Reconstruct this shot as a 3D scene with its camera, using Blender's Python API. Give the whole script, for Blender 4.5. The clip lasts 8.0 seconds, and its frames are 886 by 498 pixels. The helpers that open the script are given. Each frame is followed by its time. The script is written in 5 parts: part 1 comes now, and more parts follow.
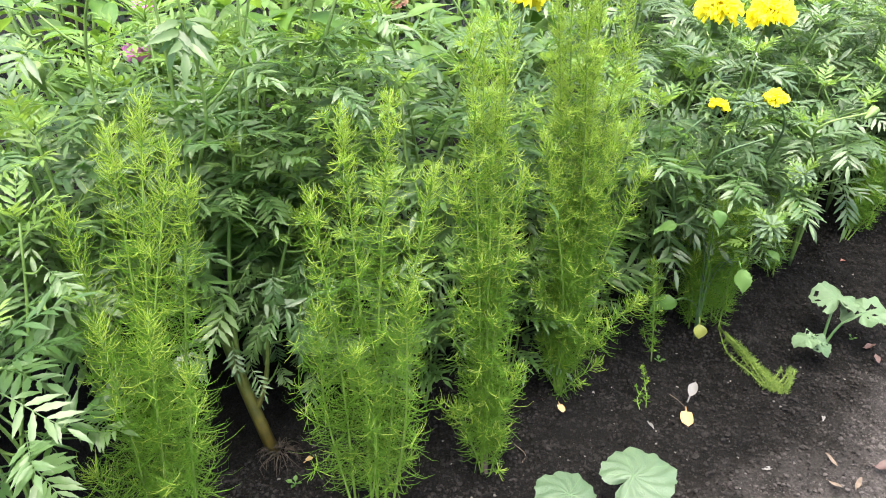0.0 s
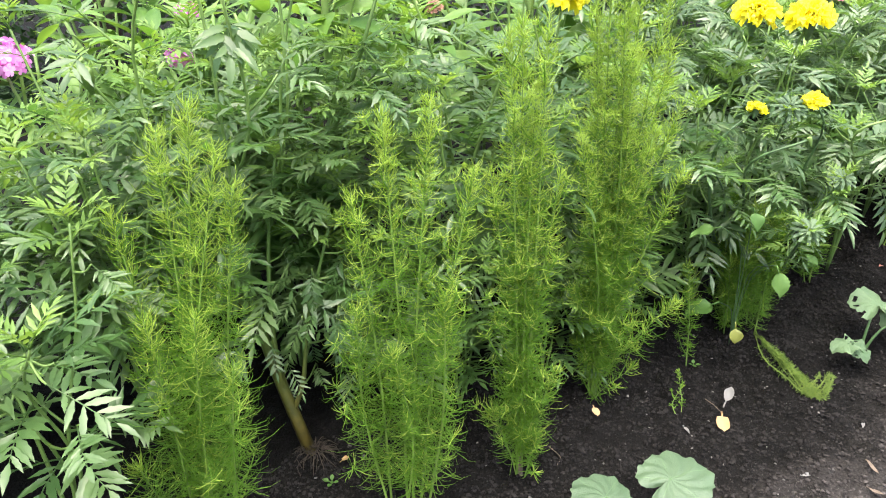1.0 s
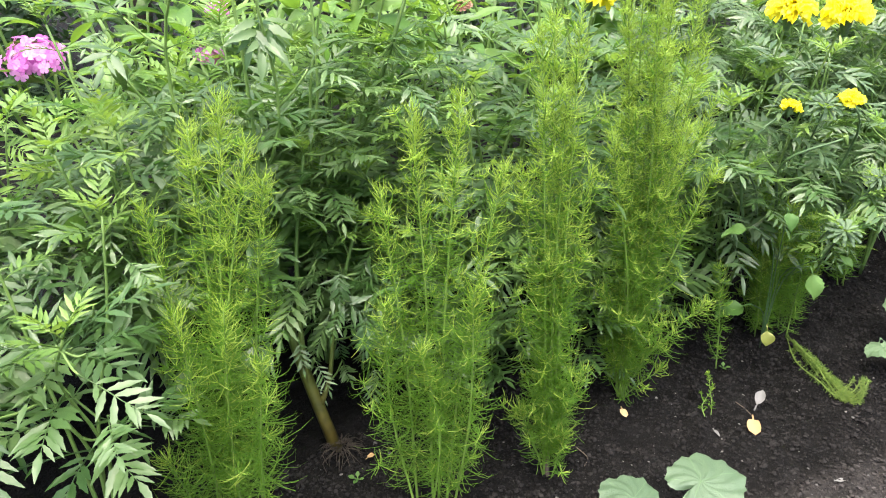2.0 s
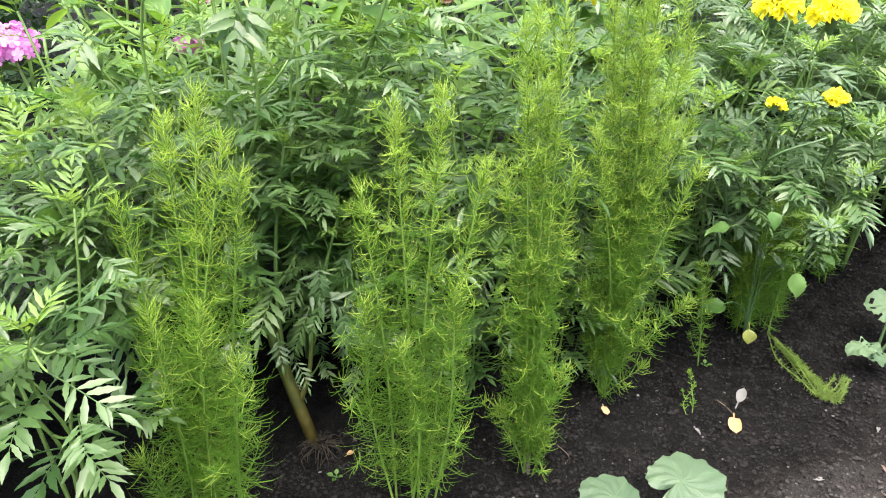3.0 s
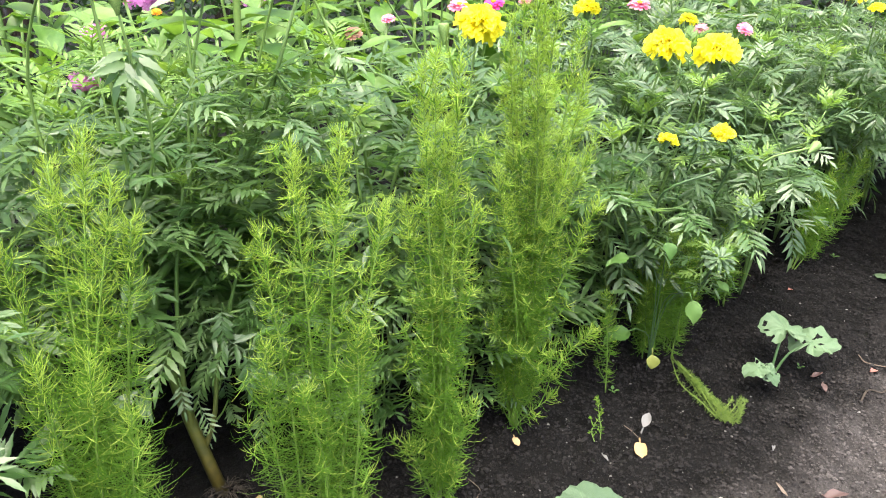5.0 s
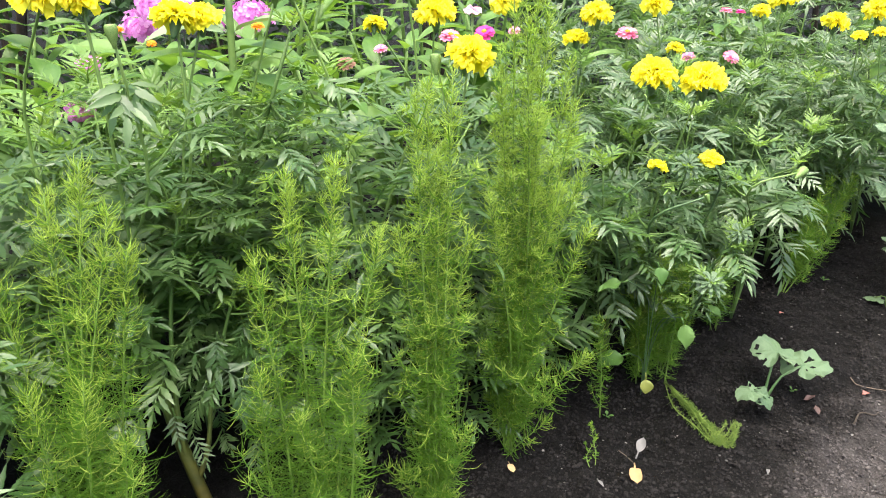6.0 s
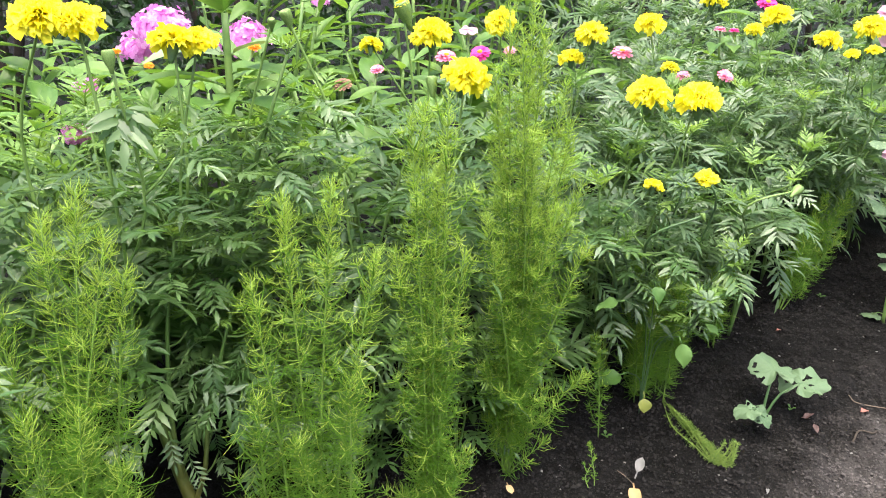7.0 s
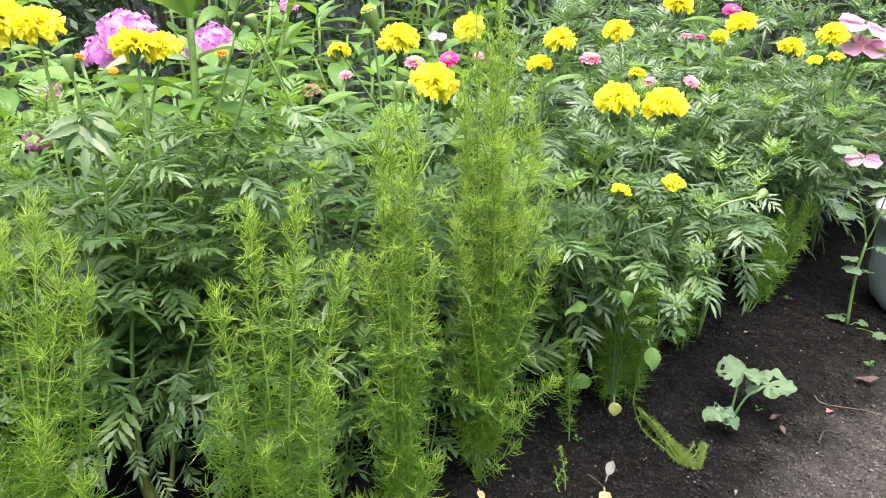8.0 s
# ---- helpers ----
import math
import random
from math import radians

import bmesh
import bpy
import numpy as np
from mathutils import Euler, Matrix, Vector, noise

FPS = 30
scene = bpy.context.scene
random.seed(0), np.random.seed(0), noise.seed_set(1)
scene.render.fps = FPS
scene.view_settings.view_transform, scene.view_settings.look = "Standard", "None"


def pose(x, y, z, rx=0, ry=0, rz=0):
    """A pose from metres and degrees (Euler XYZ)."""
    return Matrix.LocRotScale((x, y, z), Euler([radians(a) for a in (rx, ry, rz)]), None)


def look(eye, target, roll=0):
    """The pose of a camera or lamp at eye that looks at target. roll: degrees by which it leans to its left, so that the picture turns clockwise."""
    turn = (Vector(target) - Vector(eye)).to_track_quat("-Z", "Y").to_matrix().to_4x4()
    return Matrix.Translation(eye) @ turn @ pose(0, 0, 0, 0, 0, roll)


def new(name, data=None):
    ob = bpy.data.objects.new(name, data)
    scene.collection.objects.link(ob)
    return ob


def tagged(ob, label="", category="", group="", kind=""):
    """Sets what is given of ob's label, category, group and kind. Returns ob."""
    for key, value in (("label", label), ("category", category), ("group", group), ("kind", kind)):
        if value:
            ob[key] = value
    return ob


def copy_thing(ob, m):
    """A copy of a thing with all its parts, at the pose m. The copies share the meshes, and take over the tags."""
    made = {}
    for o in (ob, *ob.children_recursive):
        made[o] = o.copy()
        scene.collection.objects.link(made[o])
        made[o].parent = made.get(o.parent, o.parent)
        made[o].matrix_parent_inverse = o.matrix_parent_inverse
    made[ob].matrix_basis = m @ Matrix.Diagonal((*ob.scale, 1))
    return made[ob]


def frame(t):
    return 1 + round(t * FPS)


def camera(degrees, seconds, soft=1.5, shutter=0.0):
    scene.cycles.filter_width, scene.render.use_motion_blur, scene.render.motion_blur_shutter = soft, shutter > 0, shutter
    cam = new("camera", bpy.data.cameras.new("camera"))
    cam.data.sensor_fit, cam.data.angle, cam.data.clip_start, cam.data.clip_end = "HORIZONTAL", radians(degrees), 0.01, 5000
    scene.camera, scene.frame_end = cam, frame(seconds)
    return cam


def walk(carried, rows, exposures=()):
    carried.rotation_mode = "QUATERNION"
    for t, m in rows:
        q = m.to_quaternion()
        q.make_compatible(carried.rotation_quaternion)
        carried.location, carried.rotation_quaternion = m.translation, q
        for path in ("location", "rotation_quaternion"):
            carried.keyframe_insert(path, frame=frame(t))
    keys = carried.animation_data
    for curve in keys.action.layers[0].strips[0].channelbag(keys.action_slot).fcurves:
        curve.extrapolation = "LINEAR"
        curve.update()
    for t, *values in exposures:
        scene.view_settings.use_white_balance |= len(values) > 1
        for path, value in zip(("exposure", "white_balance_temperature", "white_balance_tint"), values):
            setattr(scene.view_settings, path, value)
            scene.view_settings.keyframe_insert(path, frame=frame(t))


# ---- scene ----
# camera: seconds, place in metres, yaw, pitch, roll in degrees
cam = camera(60.9, 8.0, soft=1.05)
ROWS = [
    (0.0, 0.0000, -0.0000, 0.8500, -0.00, -28.00, 0.00),
    (0.5, -0.0057, -0.0036, 0.8493, 0.85, -27.77, 0.29),
    (1.0, -0.0157, -0.0101, 0.8493, 1.86, -27.56, 0.67),
    (1.5, -0.0224, -0.0082, 0.8449, 2.97, -27.48, 0.89),
    (1.7, -0.0229, -0.0118, 0.8410, 3.63, -27.25, 1.10),
    (2.8, -0.0213, 0.0028, 0.8375, 3.24, -27.73, 0.31),
    (3.0, -0.0197, 0.0057, 0.8380, 2.85, -27.93, 0.06),
    (3.5, -0.0201, 0.0121, 0.8401, 2.30, -28.22, -0.35),
    (4.0, -0.0075, 0.0156, 0.8475, 0.93, -28.22, -0.89),
    (4.5, 0.0058, 0.0142, 0.8507, -1.37, -27.28, -1.37),
    (4.7, 0.0097, 0.0125, 0.8554, -2.06, -26.81, -1.39),
    (5.8, 0.0062, 0.0066, 0.8613, -3.51, -24.37, -1.10),
    (6.0, 0.0077, 0.0042, 0.8637, -3.49, -24.11, -1.13),
    (6.5, 0.0071, 0.0065, 0.8698, -3.55, -23.56, -1.08),
    (7.0, 0.0078, 0.0073, 0.8719, -3.81, -22.96, -0.96),
    (7.5, 0.0147, 0.0087, 0.8736, -4.16, -22.69, -0.93),
    (8.0, 0.0161, 0.0089, 0.8714, -5.77, -22.51, -1.34),
]
walk(cam, [(t, pose(x, y, z, 90 + pitch, roll, yaw)) for t, x, y, z, yaw, pitch, roll in ROWS],
     [(0.0, 2.20), (1.5, 2.08), (3.0, 2.12), (4.5, 2.30), (6.0, 1.92), (7.0, 1.94), (8.0, 1.93)])

# ---- light ----
world = bpy.data.worlds.new("sky")
scene.world = world
world.use_nodes = True
wt = world.node_tree
sky = wt.nodes.new("ShaderNodeTexSky")
sky.sky_type = "NISHITA"
sky.sun_disc = False
sky.sun_elevation = radians(80)
sky.sun_rotation = radians(200)
sky.air_density, sky.dust_density, sky.ozone_density = 0.7, 5.0, 0.6
wt.links.new(sky.outputs[0], wt.nodes["Background"].inputs[0])
wt.nodes["Background"].inputs[1].default_value = 0.15
sun = new("sun", bpy.data.lights.new("sun", "SUN"))
sun.data.energy, sun.data.angle, sun.data.color = 2.35, radians(80), (1.0, 0.96, 0.88)
sun.matrix_world = look((0, 0, 0), (-0.06, 0.17, -1.0))


# ---- materials ----
def nodes_of(name):
    m = bpy.data.materials.new(name)
    m.use_nodes = True
    t = m.node_tree
    return m, t, t.nodes, t.links, t.nodes["Principled BSDF"]


def leaf_material(name, dark, light, rough=0.45, through_light=0.3, source="object", blotch=60.0, spec=0.5, tint=(1.4, 1.3, 0.7), relief=0.001):
    """Leaf or petal: two tones mixed by a random value and by blotches, glossy skin over translucent flesh."""
    m, t, n, l, bsdf = nodes_of(name)
    if source == "object":
        rnd = n.new("ShaderNodeObjectInfo").outputs["Random"]
    else:
        rnd = n.new("ShaderNodeNewGeometry").outputs["Random Per Island"]
    co = n.new("ShaderNodeTexCoord")
    nz = n.new("ShaderNodeTexNoise")
    nz.inputs["Scale"].default_value = blotch
    nz.inputs["Detail"].default_value = 4
    l.new(co.outputs["Object"], nz.inputs["Vector"])
    fine = n.new("ShaderNodeTexNoise")
    fine.inputs["Scale"].default_value = blotch * 9
    l.new(co.outputs["Object"], fine.inputs["Vector"])
    add = n.new("ShaderNodeMath")
    add.operation = "MULTIPLY_ADD"
    add.inputs[1].default_value = 0.7
    l.new(rnd, add.inputs[0])
    mul = n.new("ShaderNodeMath")
    mul.operation = "MULTIPLY"
    mul.inputs[1].default_value = 0.6
    l.new(nz.outputs["Fac"], mul.inputs[0])
    l.new(mul.outputs[0], add.inputs[2])
    mix = n.new("ShaderNodeMix")
    mix.data_type = "RGBA"
    mix.inputs["A"].default_value = (*dark, 1)
    mix.inputs["B"].default_value = (*light, 1)
    sub = n.new("ShaderNodeMath")
    sub.operation = "SUBTRACT"
    sub.use_clamp = True
    sub.inputs[1].default_value = 0.15
    l.new(add.outputs[0], sub.inputs[0])
    l.new(sub.outputs[0], mix.inputs["Factor"])
    l.new(mix.outputs["Result"], bsdf.inputs["Base Color"])
    bsdf.inputs["Roughness"].default_value = rough
    bsdf.inputs["Specular IOR Level"].default_value = spec
    bump = n.new("ShaderNodeBump")
    bump.inputs["Strength"].default_value = 0.25
    bump.inputs["Distance"].default_value = relief
    l.new(fine.outputs["Fac"], bump.inputs["Height"])
    l.new(bump.outputs[0], bsdf.inputs["Normal"])
    tr = n.new("ShaderNodeBsdfTranslucent")
    warm = n.new("ShaderNodeMix")
    warm.data_type = "RGBA"
    warm.blend_type = "MULTIPLY"
    warm.inputs["Factor"].default_value = 1.0
    warm.inputs["B"].default_value = (*tint, 1)
    l.new(mix.outputs["Result"], warm.inputs["A"])
    l.new(warm.outputs["Result"], tr.inputs["Color"])
    ms = n.new("ShaderNodeMixShader")
    ms.inputs[0].default_value = through_light
    l.new(bsdf.outputs[0], ms.inputs[1])
    l.new(tr.outputs[0], ms.inputs[2])
    l.new(ms.outputs[0], n["Material Output"].inputs["Surface"])
    return m


def veined(m, count, width, colour):
    """Pale veins that fan out from a round leaf's stalk."""
    n, l = m.node_tree.nodes, m.node_tree.links
    bsdf = n["Principled BSDF"]
    old = bsdf.inputs["Base Color"].links[0].from_socket
    co = n.new("ShaderNodeTexCoord")
    xyz = n.new("ShaderNodeSeparateXYZ")
    l.new(co.outputs["Object"], xyz.inputs[0])
    ops = []
    for op, a, b in (("ARCTAN2", xyz.outputs["X"], xyz.outputs["Y"]), ("MULTIPLY", None, count / 2), ("SINE", None, 0), ("ABSOLUTE", None, 0)):
        k = n.new("ShaderNodeMath")
        k.operation = op
        l.new(a if a else ops[-1].outputs[0], k.inputs[0])
        if op == "ARCTAN2":
            l.new(b, k.inputs[1])
        else:
            k.inputs[1].default_value = b
        ops.append(k)
    ln = n.new("ShaderNodeVectorMath")
    ln.operation = "LENGTH"
    l.new(co.outputs["Object"], ln.inputs[0])
    mul = n.new("ShaderNodeMath")
    mul.operation = "MULTIPLY"
    l.new(ops[-1].outputs[0], mul.inputs[0])
    l.new(ln.outputs["Value"], mul.inputs[1])
    rng_node = n.new("ShaderNodeMapRange")
    rng_node.inputs["From Min"].default_value = width
    rng_node.inputs["From Max"].default_value = width * 2.5
    rng_node.inputs["To Min"].default_value = 0.6
    rng_node.inputs["To Max"].default_value = 0.0
    l.new(mul.outputs[0], rng_node.inputs["Value"])
    mix = n.new("ShaderNodeMix")
    mix.data_type = "RGBA"
    mix.inputs["B"].default_value = (*colour, 1)
    l.new(rng_node.outputs[0], mix.inputs["Factor"])
    l.new(old, mix.inputs["A"])
    l.new(mix.outputs["Result"], bsdf.inputs["Base Color"])
    return m


def rough_material(name, dark, light, scale=40.0, rough=0.8, bump=0.5, dist=0.003, spec=0.3, dry=None, uneven=0.35):
    """Stem, soil, bark, stone: two tones by noise at two scales, with relief."""
    m, t, n, l, bsdf = nodes_of(name)
    co = n.new("ShaderNodeTexCoord")
    a = n.new("ShaderNodeTexNoise")
    a.inputs["Scale"].default_value = scale
    a.inputs["Detail"].default_value = 8
    b = n.new("ShaderNodeTexNoise")
    b.inputs["Scale"].default_value = scale * 0.13
    b.inputs["Detail"].default_value = 3
    l.new(co.outputs["Object"], a.inputs["Vector"])
    l.new(co.outputs["Object"], b.inputs["Vector"])
    s = n.new("ShaderNodeMath")
    s.operation = "MULTIPLY"
    l.new(a.outputs["Fac"], s.inputs[0])
    l.new(b.outputs["Fac"], s.inputs[1])
    r = n.new("ShaderNodeMapRange")
    r.inputs["From Min"].default_value = 0.12
    r.inputs["From Max"].default_value = 0.42
    l.new(s.outputs[0], r.inputs["Value"])
    info = n.new("ShaderNodeNewGeometry")
    mx = n.new("ShaderNodeMath")
    mx.operation = "MULTIPLY_ADD"
    mx.use_clamp = True
    mx.inputs[1].default_value = uneven
    l.new(info.outputs["Random Per Island"], mx.inputs[0])
    l.new(r.outputs[0], mx.inputs[2])
    mix = n.new("ShaderNodeMix")
    mix.data_type = "RGBA"
    mix.inputs["A"].default_value = (*dark, 1)
    mix.inputs["B"].default_value = (*light, 1)
    l.new(mx.outputs[0], mix.inputs["Factor"])
    colour = mix.outputs["Result"]
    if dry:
        # moist bed, darkened further by plant shade put into its colour; dry strip paler
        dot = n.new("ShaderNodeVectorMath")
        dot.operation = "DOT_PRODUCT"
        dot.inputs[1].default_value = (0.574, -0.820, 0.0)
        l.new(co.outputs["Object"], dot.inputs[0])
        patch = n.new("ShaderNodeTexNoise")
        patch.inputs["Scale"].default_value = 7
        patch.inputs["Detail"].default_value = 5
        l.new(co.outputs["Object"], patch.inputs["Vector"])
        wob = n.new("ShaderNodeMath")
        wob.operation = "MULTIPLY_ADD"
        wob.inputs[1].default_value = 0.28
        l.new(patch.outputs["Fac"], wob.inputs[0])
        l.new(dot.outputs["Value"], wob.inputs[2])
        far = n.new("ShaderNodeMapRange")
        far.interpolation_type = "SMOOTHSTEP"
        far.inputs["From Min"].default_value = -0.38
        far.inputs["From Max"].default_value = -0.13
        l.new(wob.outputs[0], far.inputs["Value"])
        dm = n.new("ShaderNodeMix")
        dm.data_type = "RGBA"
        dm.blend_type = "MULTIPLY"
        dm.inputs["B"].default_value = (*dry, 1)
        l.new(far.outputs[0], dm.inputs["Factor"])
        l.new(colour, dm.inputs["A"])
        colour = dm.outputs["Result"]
    l.new(colour, bsdf.inputs["Base Color"])
    bsdf.inputs["Roughness"].default_value = rough
    bsdf.inputs["Specular IOR Level"].default_value = spec
    bp = n.new("ShaderNodeBump")
    bp.inputs["Strength"].default_value = bump
    bp.inputs["Distance"].default_value = dist
    l.new(a.outputs["Fac"], bp.inputs["Height"])
    l.new(bp.outputs[0], bsdf.inputs["Normal"])
    return m


# soil tones include the plants' shade; the last colour lifts the dry open strip
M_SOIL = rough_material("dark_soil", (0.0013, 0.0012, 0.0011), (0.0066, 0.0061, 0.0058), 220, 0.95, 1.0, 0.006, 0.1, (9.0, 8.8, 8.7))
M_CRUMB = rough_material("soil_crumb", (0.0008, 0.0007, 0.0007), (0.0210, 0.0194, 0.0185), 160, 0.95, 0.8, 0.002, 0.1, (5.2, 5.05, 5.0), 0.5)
M_PEBBLE = rough_material("pale_grit", (0.025, 0.023, 0.022), (0.15, 0.142, 0.132), 90, 0.8, 0.4, 0.001)
M_STONE = rough_material("grey_stone", (0.16, 0.17, 0.19), (0.34, 0.35, 0.38), 30, 0.7, 0.4, 0.002)
M_LEAF = leaf_material("marigold_leaf", (0.036, 0.104, 0.018), (0.128, 0.212, 0.072), 0.40, 0.46, spec=0.88, tint=(1.35, 1.45, 0.7))
M_LEAF_FAR = leaf_material("far_marigold_leaf", (0.044, 0.110, 0.027), (0.140, 0.212, 0.094), 0.40, 0.42, "island", spec=0.95, tint=(1.35, 1.45, 0.7))
M_LEAF_YOUNG = leaf_material("young_marigold_leaf", (0.095, 0.200, 0.030), (0.200, 0.320, 0.075), 0.42, 0.45)
M_STEM = rough_material("green_stem", (0.068, 0.138, 0.028), (0.165, 0.26, 0.062), 70, 0.5, 0.3, 0.001, 0.5)
M_STEM_WOODY = rough_material("woody_stem", (0.028, 0.022, 0.003), (0.092, 0.070, 0.009), 60, 0.6, 0.5, 0.002, 0.4)
def greening(m, low, high, colour):
    """Bark at the foot of a stem that gives way to green skin higher up."""
    n, l = m.node_tree.nodes, m.node_tree.links
    bsdf = n["Principled BSDF"]
    old = bsdf.inputs["Base Color"].links[0].from_socket
    co = n.new("ShaderNodeTexCoord")
    xyz = n.new("ShaderNodeSeparateXYZ")
    l.new(co.outputs["Object"], xyz.inputs[0])
    ramp = n.new("ShaderNodeMapRange")
    ramp.inputs["From Min"].default_value, ramp.inputs["From Max"].default_value = low, high
    l.new(xyz.outputs["Z"], ramp.inputs["Value"])
    mix = n.new("ShaderNodeMix")
    mix.data_type = "RGBA"
    mix.inputs["B"].default_value = (*colour, 1)
    l.new(ramp.outputs[0], mix.inputs["Factor"])
    l.new(old, mix.inputs["A"])
    l.new(mix.outputs["Result"], bsdf.inputs["Base Color"])


greening(M_STEM_WOODY, 0.04, 0.26, (0.060, 0.118, 0.020))
M_STEM_DARK = rough_material("dark_green_stem", (0.03, 0.07, 0.025), (0.07, 0.14, 0.045), 70, 0.5, 0.3, 0.001, 0.5)
M_FEATHER = leaf_material("feathery_leaf", (0.086, 0.212, 0.016), (0.214, 0.385, 0.048), 0.45, 0.52, "island", 20, 0.35, (1.22, 1.25, 0.6))
M_FEATHER_TIP = leaf_material("feathery_tip_leaf", (0.300, 0.460, 0.052), (0.490, 0.610, 0.150), 0.45, 0.55, "island", 20, 0.35, (1.2, 1.22, 0.6))
M_FEATHER_STEM = rough_material("feathery_stem", (0.085, 0.175, 0.02), (0.18, 0.28, 0.05), 70, 0.55, 0.3, 0.001, 0.4)
M_YELLOW = leaf_material("yellow_petal", (0.96, 0.83, 0.018), (0.97, 0.94, 0.13), 0.6, 0.55, "island", 40, 0.2, (1.03, 1.05, 0.8))
M_BROAD = leaf_material("broad_leaf", (0.058, 0.142, 0.022), (0.158, 0.280, 0.056), 0.42, 0.42, spec=0.42)
M_BROAD_GREY = leaf_material("grey_broad_leaf", (0.16, 0.24, 0.11), (0.30, 0.38, 0.20), 0.6, 0.2)
M_SQUASH = leaf_material("squash_leaf", (0.050, 0.092, 0.047), (0.096, 0.148, 0.082), 0.5, 0.2, "object", 60, relief=0.006)
veined(M_SQUASH, 5, 0.0007, (0.11, 0.19, 0.085))
M_SQUASH_PALE = leaf_material("pale_squash_leaf", (0.052, 0.102, 0.044), (0.115, 0.180, 0.090), 0.6, 0.15, "object", 90, relief=0.010)
M_WILT = leaf_material("wilted_thread", (0.095, 0.180, 0.026), (0.215, 0.310, 0.060), 0.5, 0.3, "island", 30)
M_WEED = leaf_material("weed_leaf", (0.05, 0.125, 0.025), (0.11, 0.20, 0.05), 0.55, 0.3, "object", 50, 0.3)
M_PHLOX = leaf_material("phlox_petal", (0.58, 0.14, 0.50), (0.82, 0.44, 0.76), 0.6, 0.35, "island", 30, 0.2, (1.08, 1.0, 1.06))
M_PINK = leaf_material("pink_petal", (0.72, 0.14, 0.30), (0.84, 0.44, 0.54), 0.6, 0.3, "island", 30, 0.2, (1.08, 1.0, 1.06))
M_MAGENTA = leaf_material("magenta_petal", (0.60, 0.02, 0.22), (0.80, 0.10, 0.40), 0.6, 0.3, "island", 30, 0.2, (1.08, 1.0, 1.06))
M_PALE_PINK = leaf_material("pale_pink_petal", (0.54, 0.25, 0.36), (0.66, 0.40, 0.50), 0.6, 0.35, "island", 30, 0.2, (1.08, 1.0, 1.06))
M_ORANGE = leaf_material("orange_petal", (0.75, 0.20, 0.01), (0.90, 0.38, 0.03), 0.6, 0.3, "island", 30, 0.2)
M_SALMON = leaf_material("faded_petal", (0.22, 0.11, 0.09), (0.34, 0.20, 0.15), 0.7, 0.3, "island", 30, 0.2)
M_FALLEN = leaf_material("yellow_fallen_leaf", (0.35, 0.22, 0.095), (0.45, 0.31, 0.16), 0.6, 0.15, "object", 60)
M_DRY = leaf_material("grey_dry_leaf", (0.09, 0.087, 0.084), (0.16, 0.156, 0.15), 0.7, 0.1, "object", 60)
M_MAROON = leaf_material("maroon_dry_leaf", (0.055, 0.030, 0.026), (0.12, 0.065, 0.055), 0.6, 0.1, "object", 60)
M_RED = leaf_material("red_fallen_leaf", (0.20, 0.065, 0.05), (0.32, 0.14, 0.11), 0.6, 0.1, "object", 60)
M_LIME = leaf_material("lime_leaf", (0.15, 0.18, 0.03), (0.29, 0.31, 0.07), 0.5, 0.3, "object", 50)
M_TAN = rough_material("tan_wood", (0.06, 0.046, 0.034), (0.14, 0.108, 0.082), 80, 0.8, 0.4, 0.001)
M_ROOT = rough_material("brown_root", (0.013, 0.010, 0.007), (0.050, 0.040, 0.030), 80, 0.9, 0.4, 0.001)
M_POT = rough_material("pale_blue_plastic", (0.24, 0.28, 0.30), (0.32, 0.36, 0.38), 15, 0.45, 0.15, 0.001, 0.5)
M_HEDGE = leaf_material("shrub_leaf", (0.010, 0.030, 0.008), (0.035, 0.080, 0.022), 0.5, 0.2, "island", 10)


# ---- geometry helpers ----
class Geo:
    """Collects points and faces of one mesh."""

    def __init__(self):
        self.v, self.f, self.n, self.pale = [], [], 0, None

    def add(self, verts, faces):
        verts = np.asarray(verts, float)
        self.v.append(verts)
        self.f.extend([tuple(int(i) + self.n for i in q) for q in faces])
        self.n += len(verts)
        return self

    def mesh(self, name, mat, smooth=True):
        me = bpy.data.meshes.new(name)
        me.from_pydata(np.concatenate(self.v).tolist(), [], self.f)
        me.materials.append(mat)
        if smooth:
            me.shade_smooth()
        return me


def thing(name, place, label, category, group="", turn=0.0, kind=""):
    ob = new(name)
    ob.empty_display_size = 0.02
    ob.matrix_basis = pose(*place, 0, 0, turn)
    return tagged(ob, label, category, group, kind)


def part(name, data, parent, m=None, label="", kind=""):
    ob = new(name, data)
    ob.parent = parent
    if m is not None:
        ob.matrix_basis = m
    return tagged(ob, label, kind=kind)


def unit(a):
    a = np.asarray(a, float)
    return a / np.maximum(np.linalg.norm(a, axis=-1, keepdims=True), 1e-9)


def smooth_line(pts, n=12):
    """Catmull-Rom line through the points."""
    p = np.asarray(pts, float)
    if len(p) == 2:
        return p[0] + (p[1] - p[0]) * np.linspace(0, 1, n)[:, None]
    q = np.concatenate([[2 * p[0] - p[1]], p, [2 * p[-1] - p[-2]]])
    out = []
    for s in np.linspace(0, len(p) - 1 - 1e-6, n):
        i, u = int(s), s - int(s)
        a, b, c, d = q[i:i + 4]
        out.append(0.5 * (2 * b + (c - a) * u + (2 * a - 5 * b + 4 * c - d) * u * u + (3 * b - a - 3 * c + d) * u ** 3))
    return np.array(out)


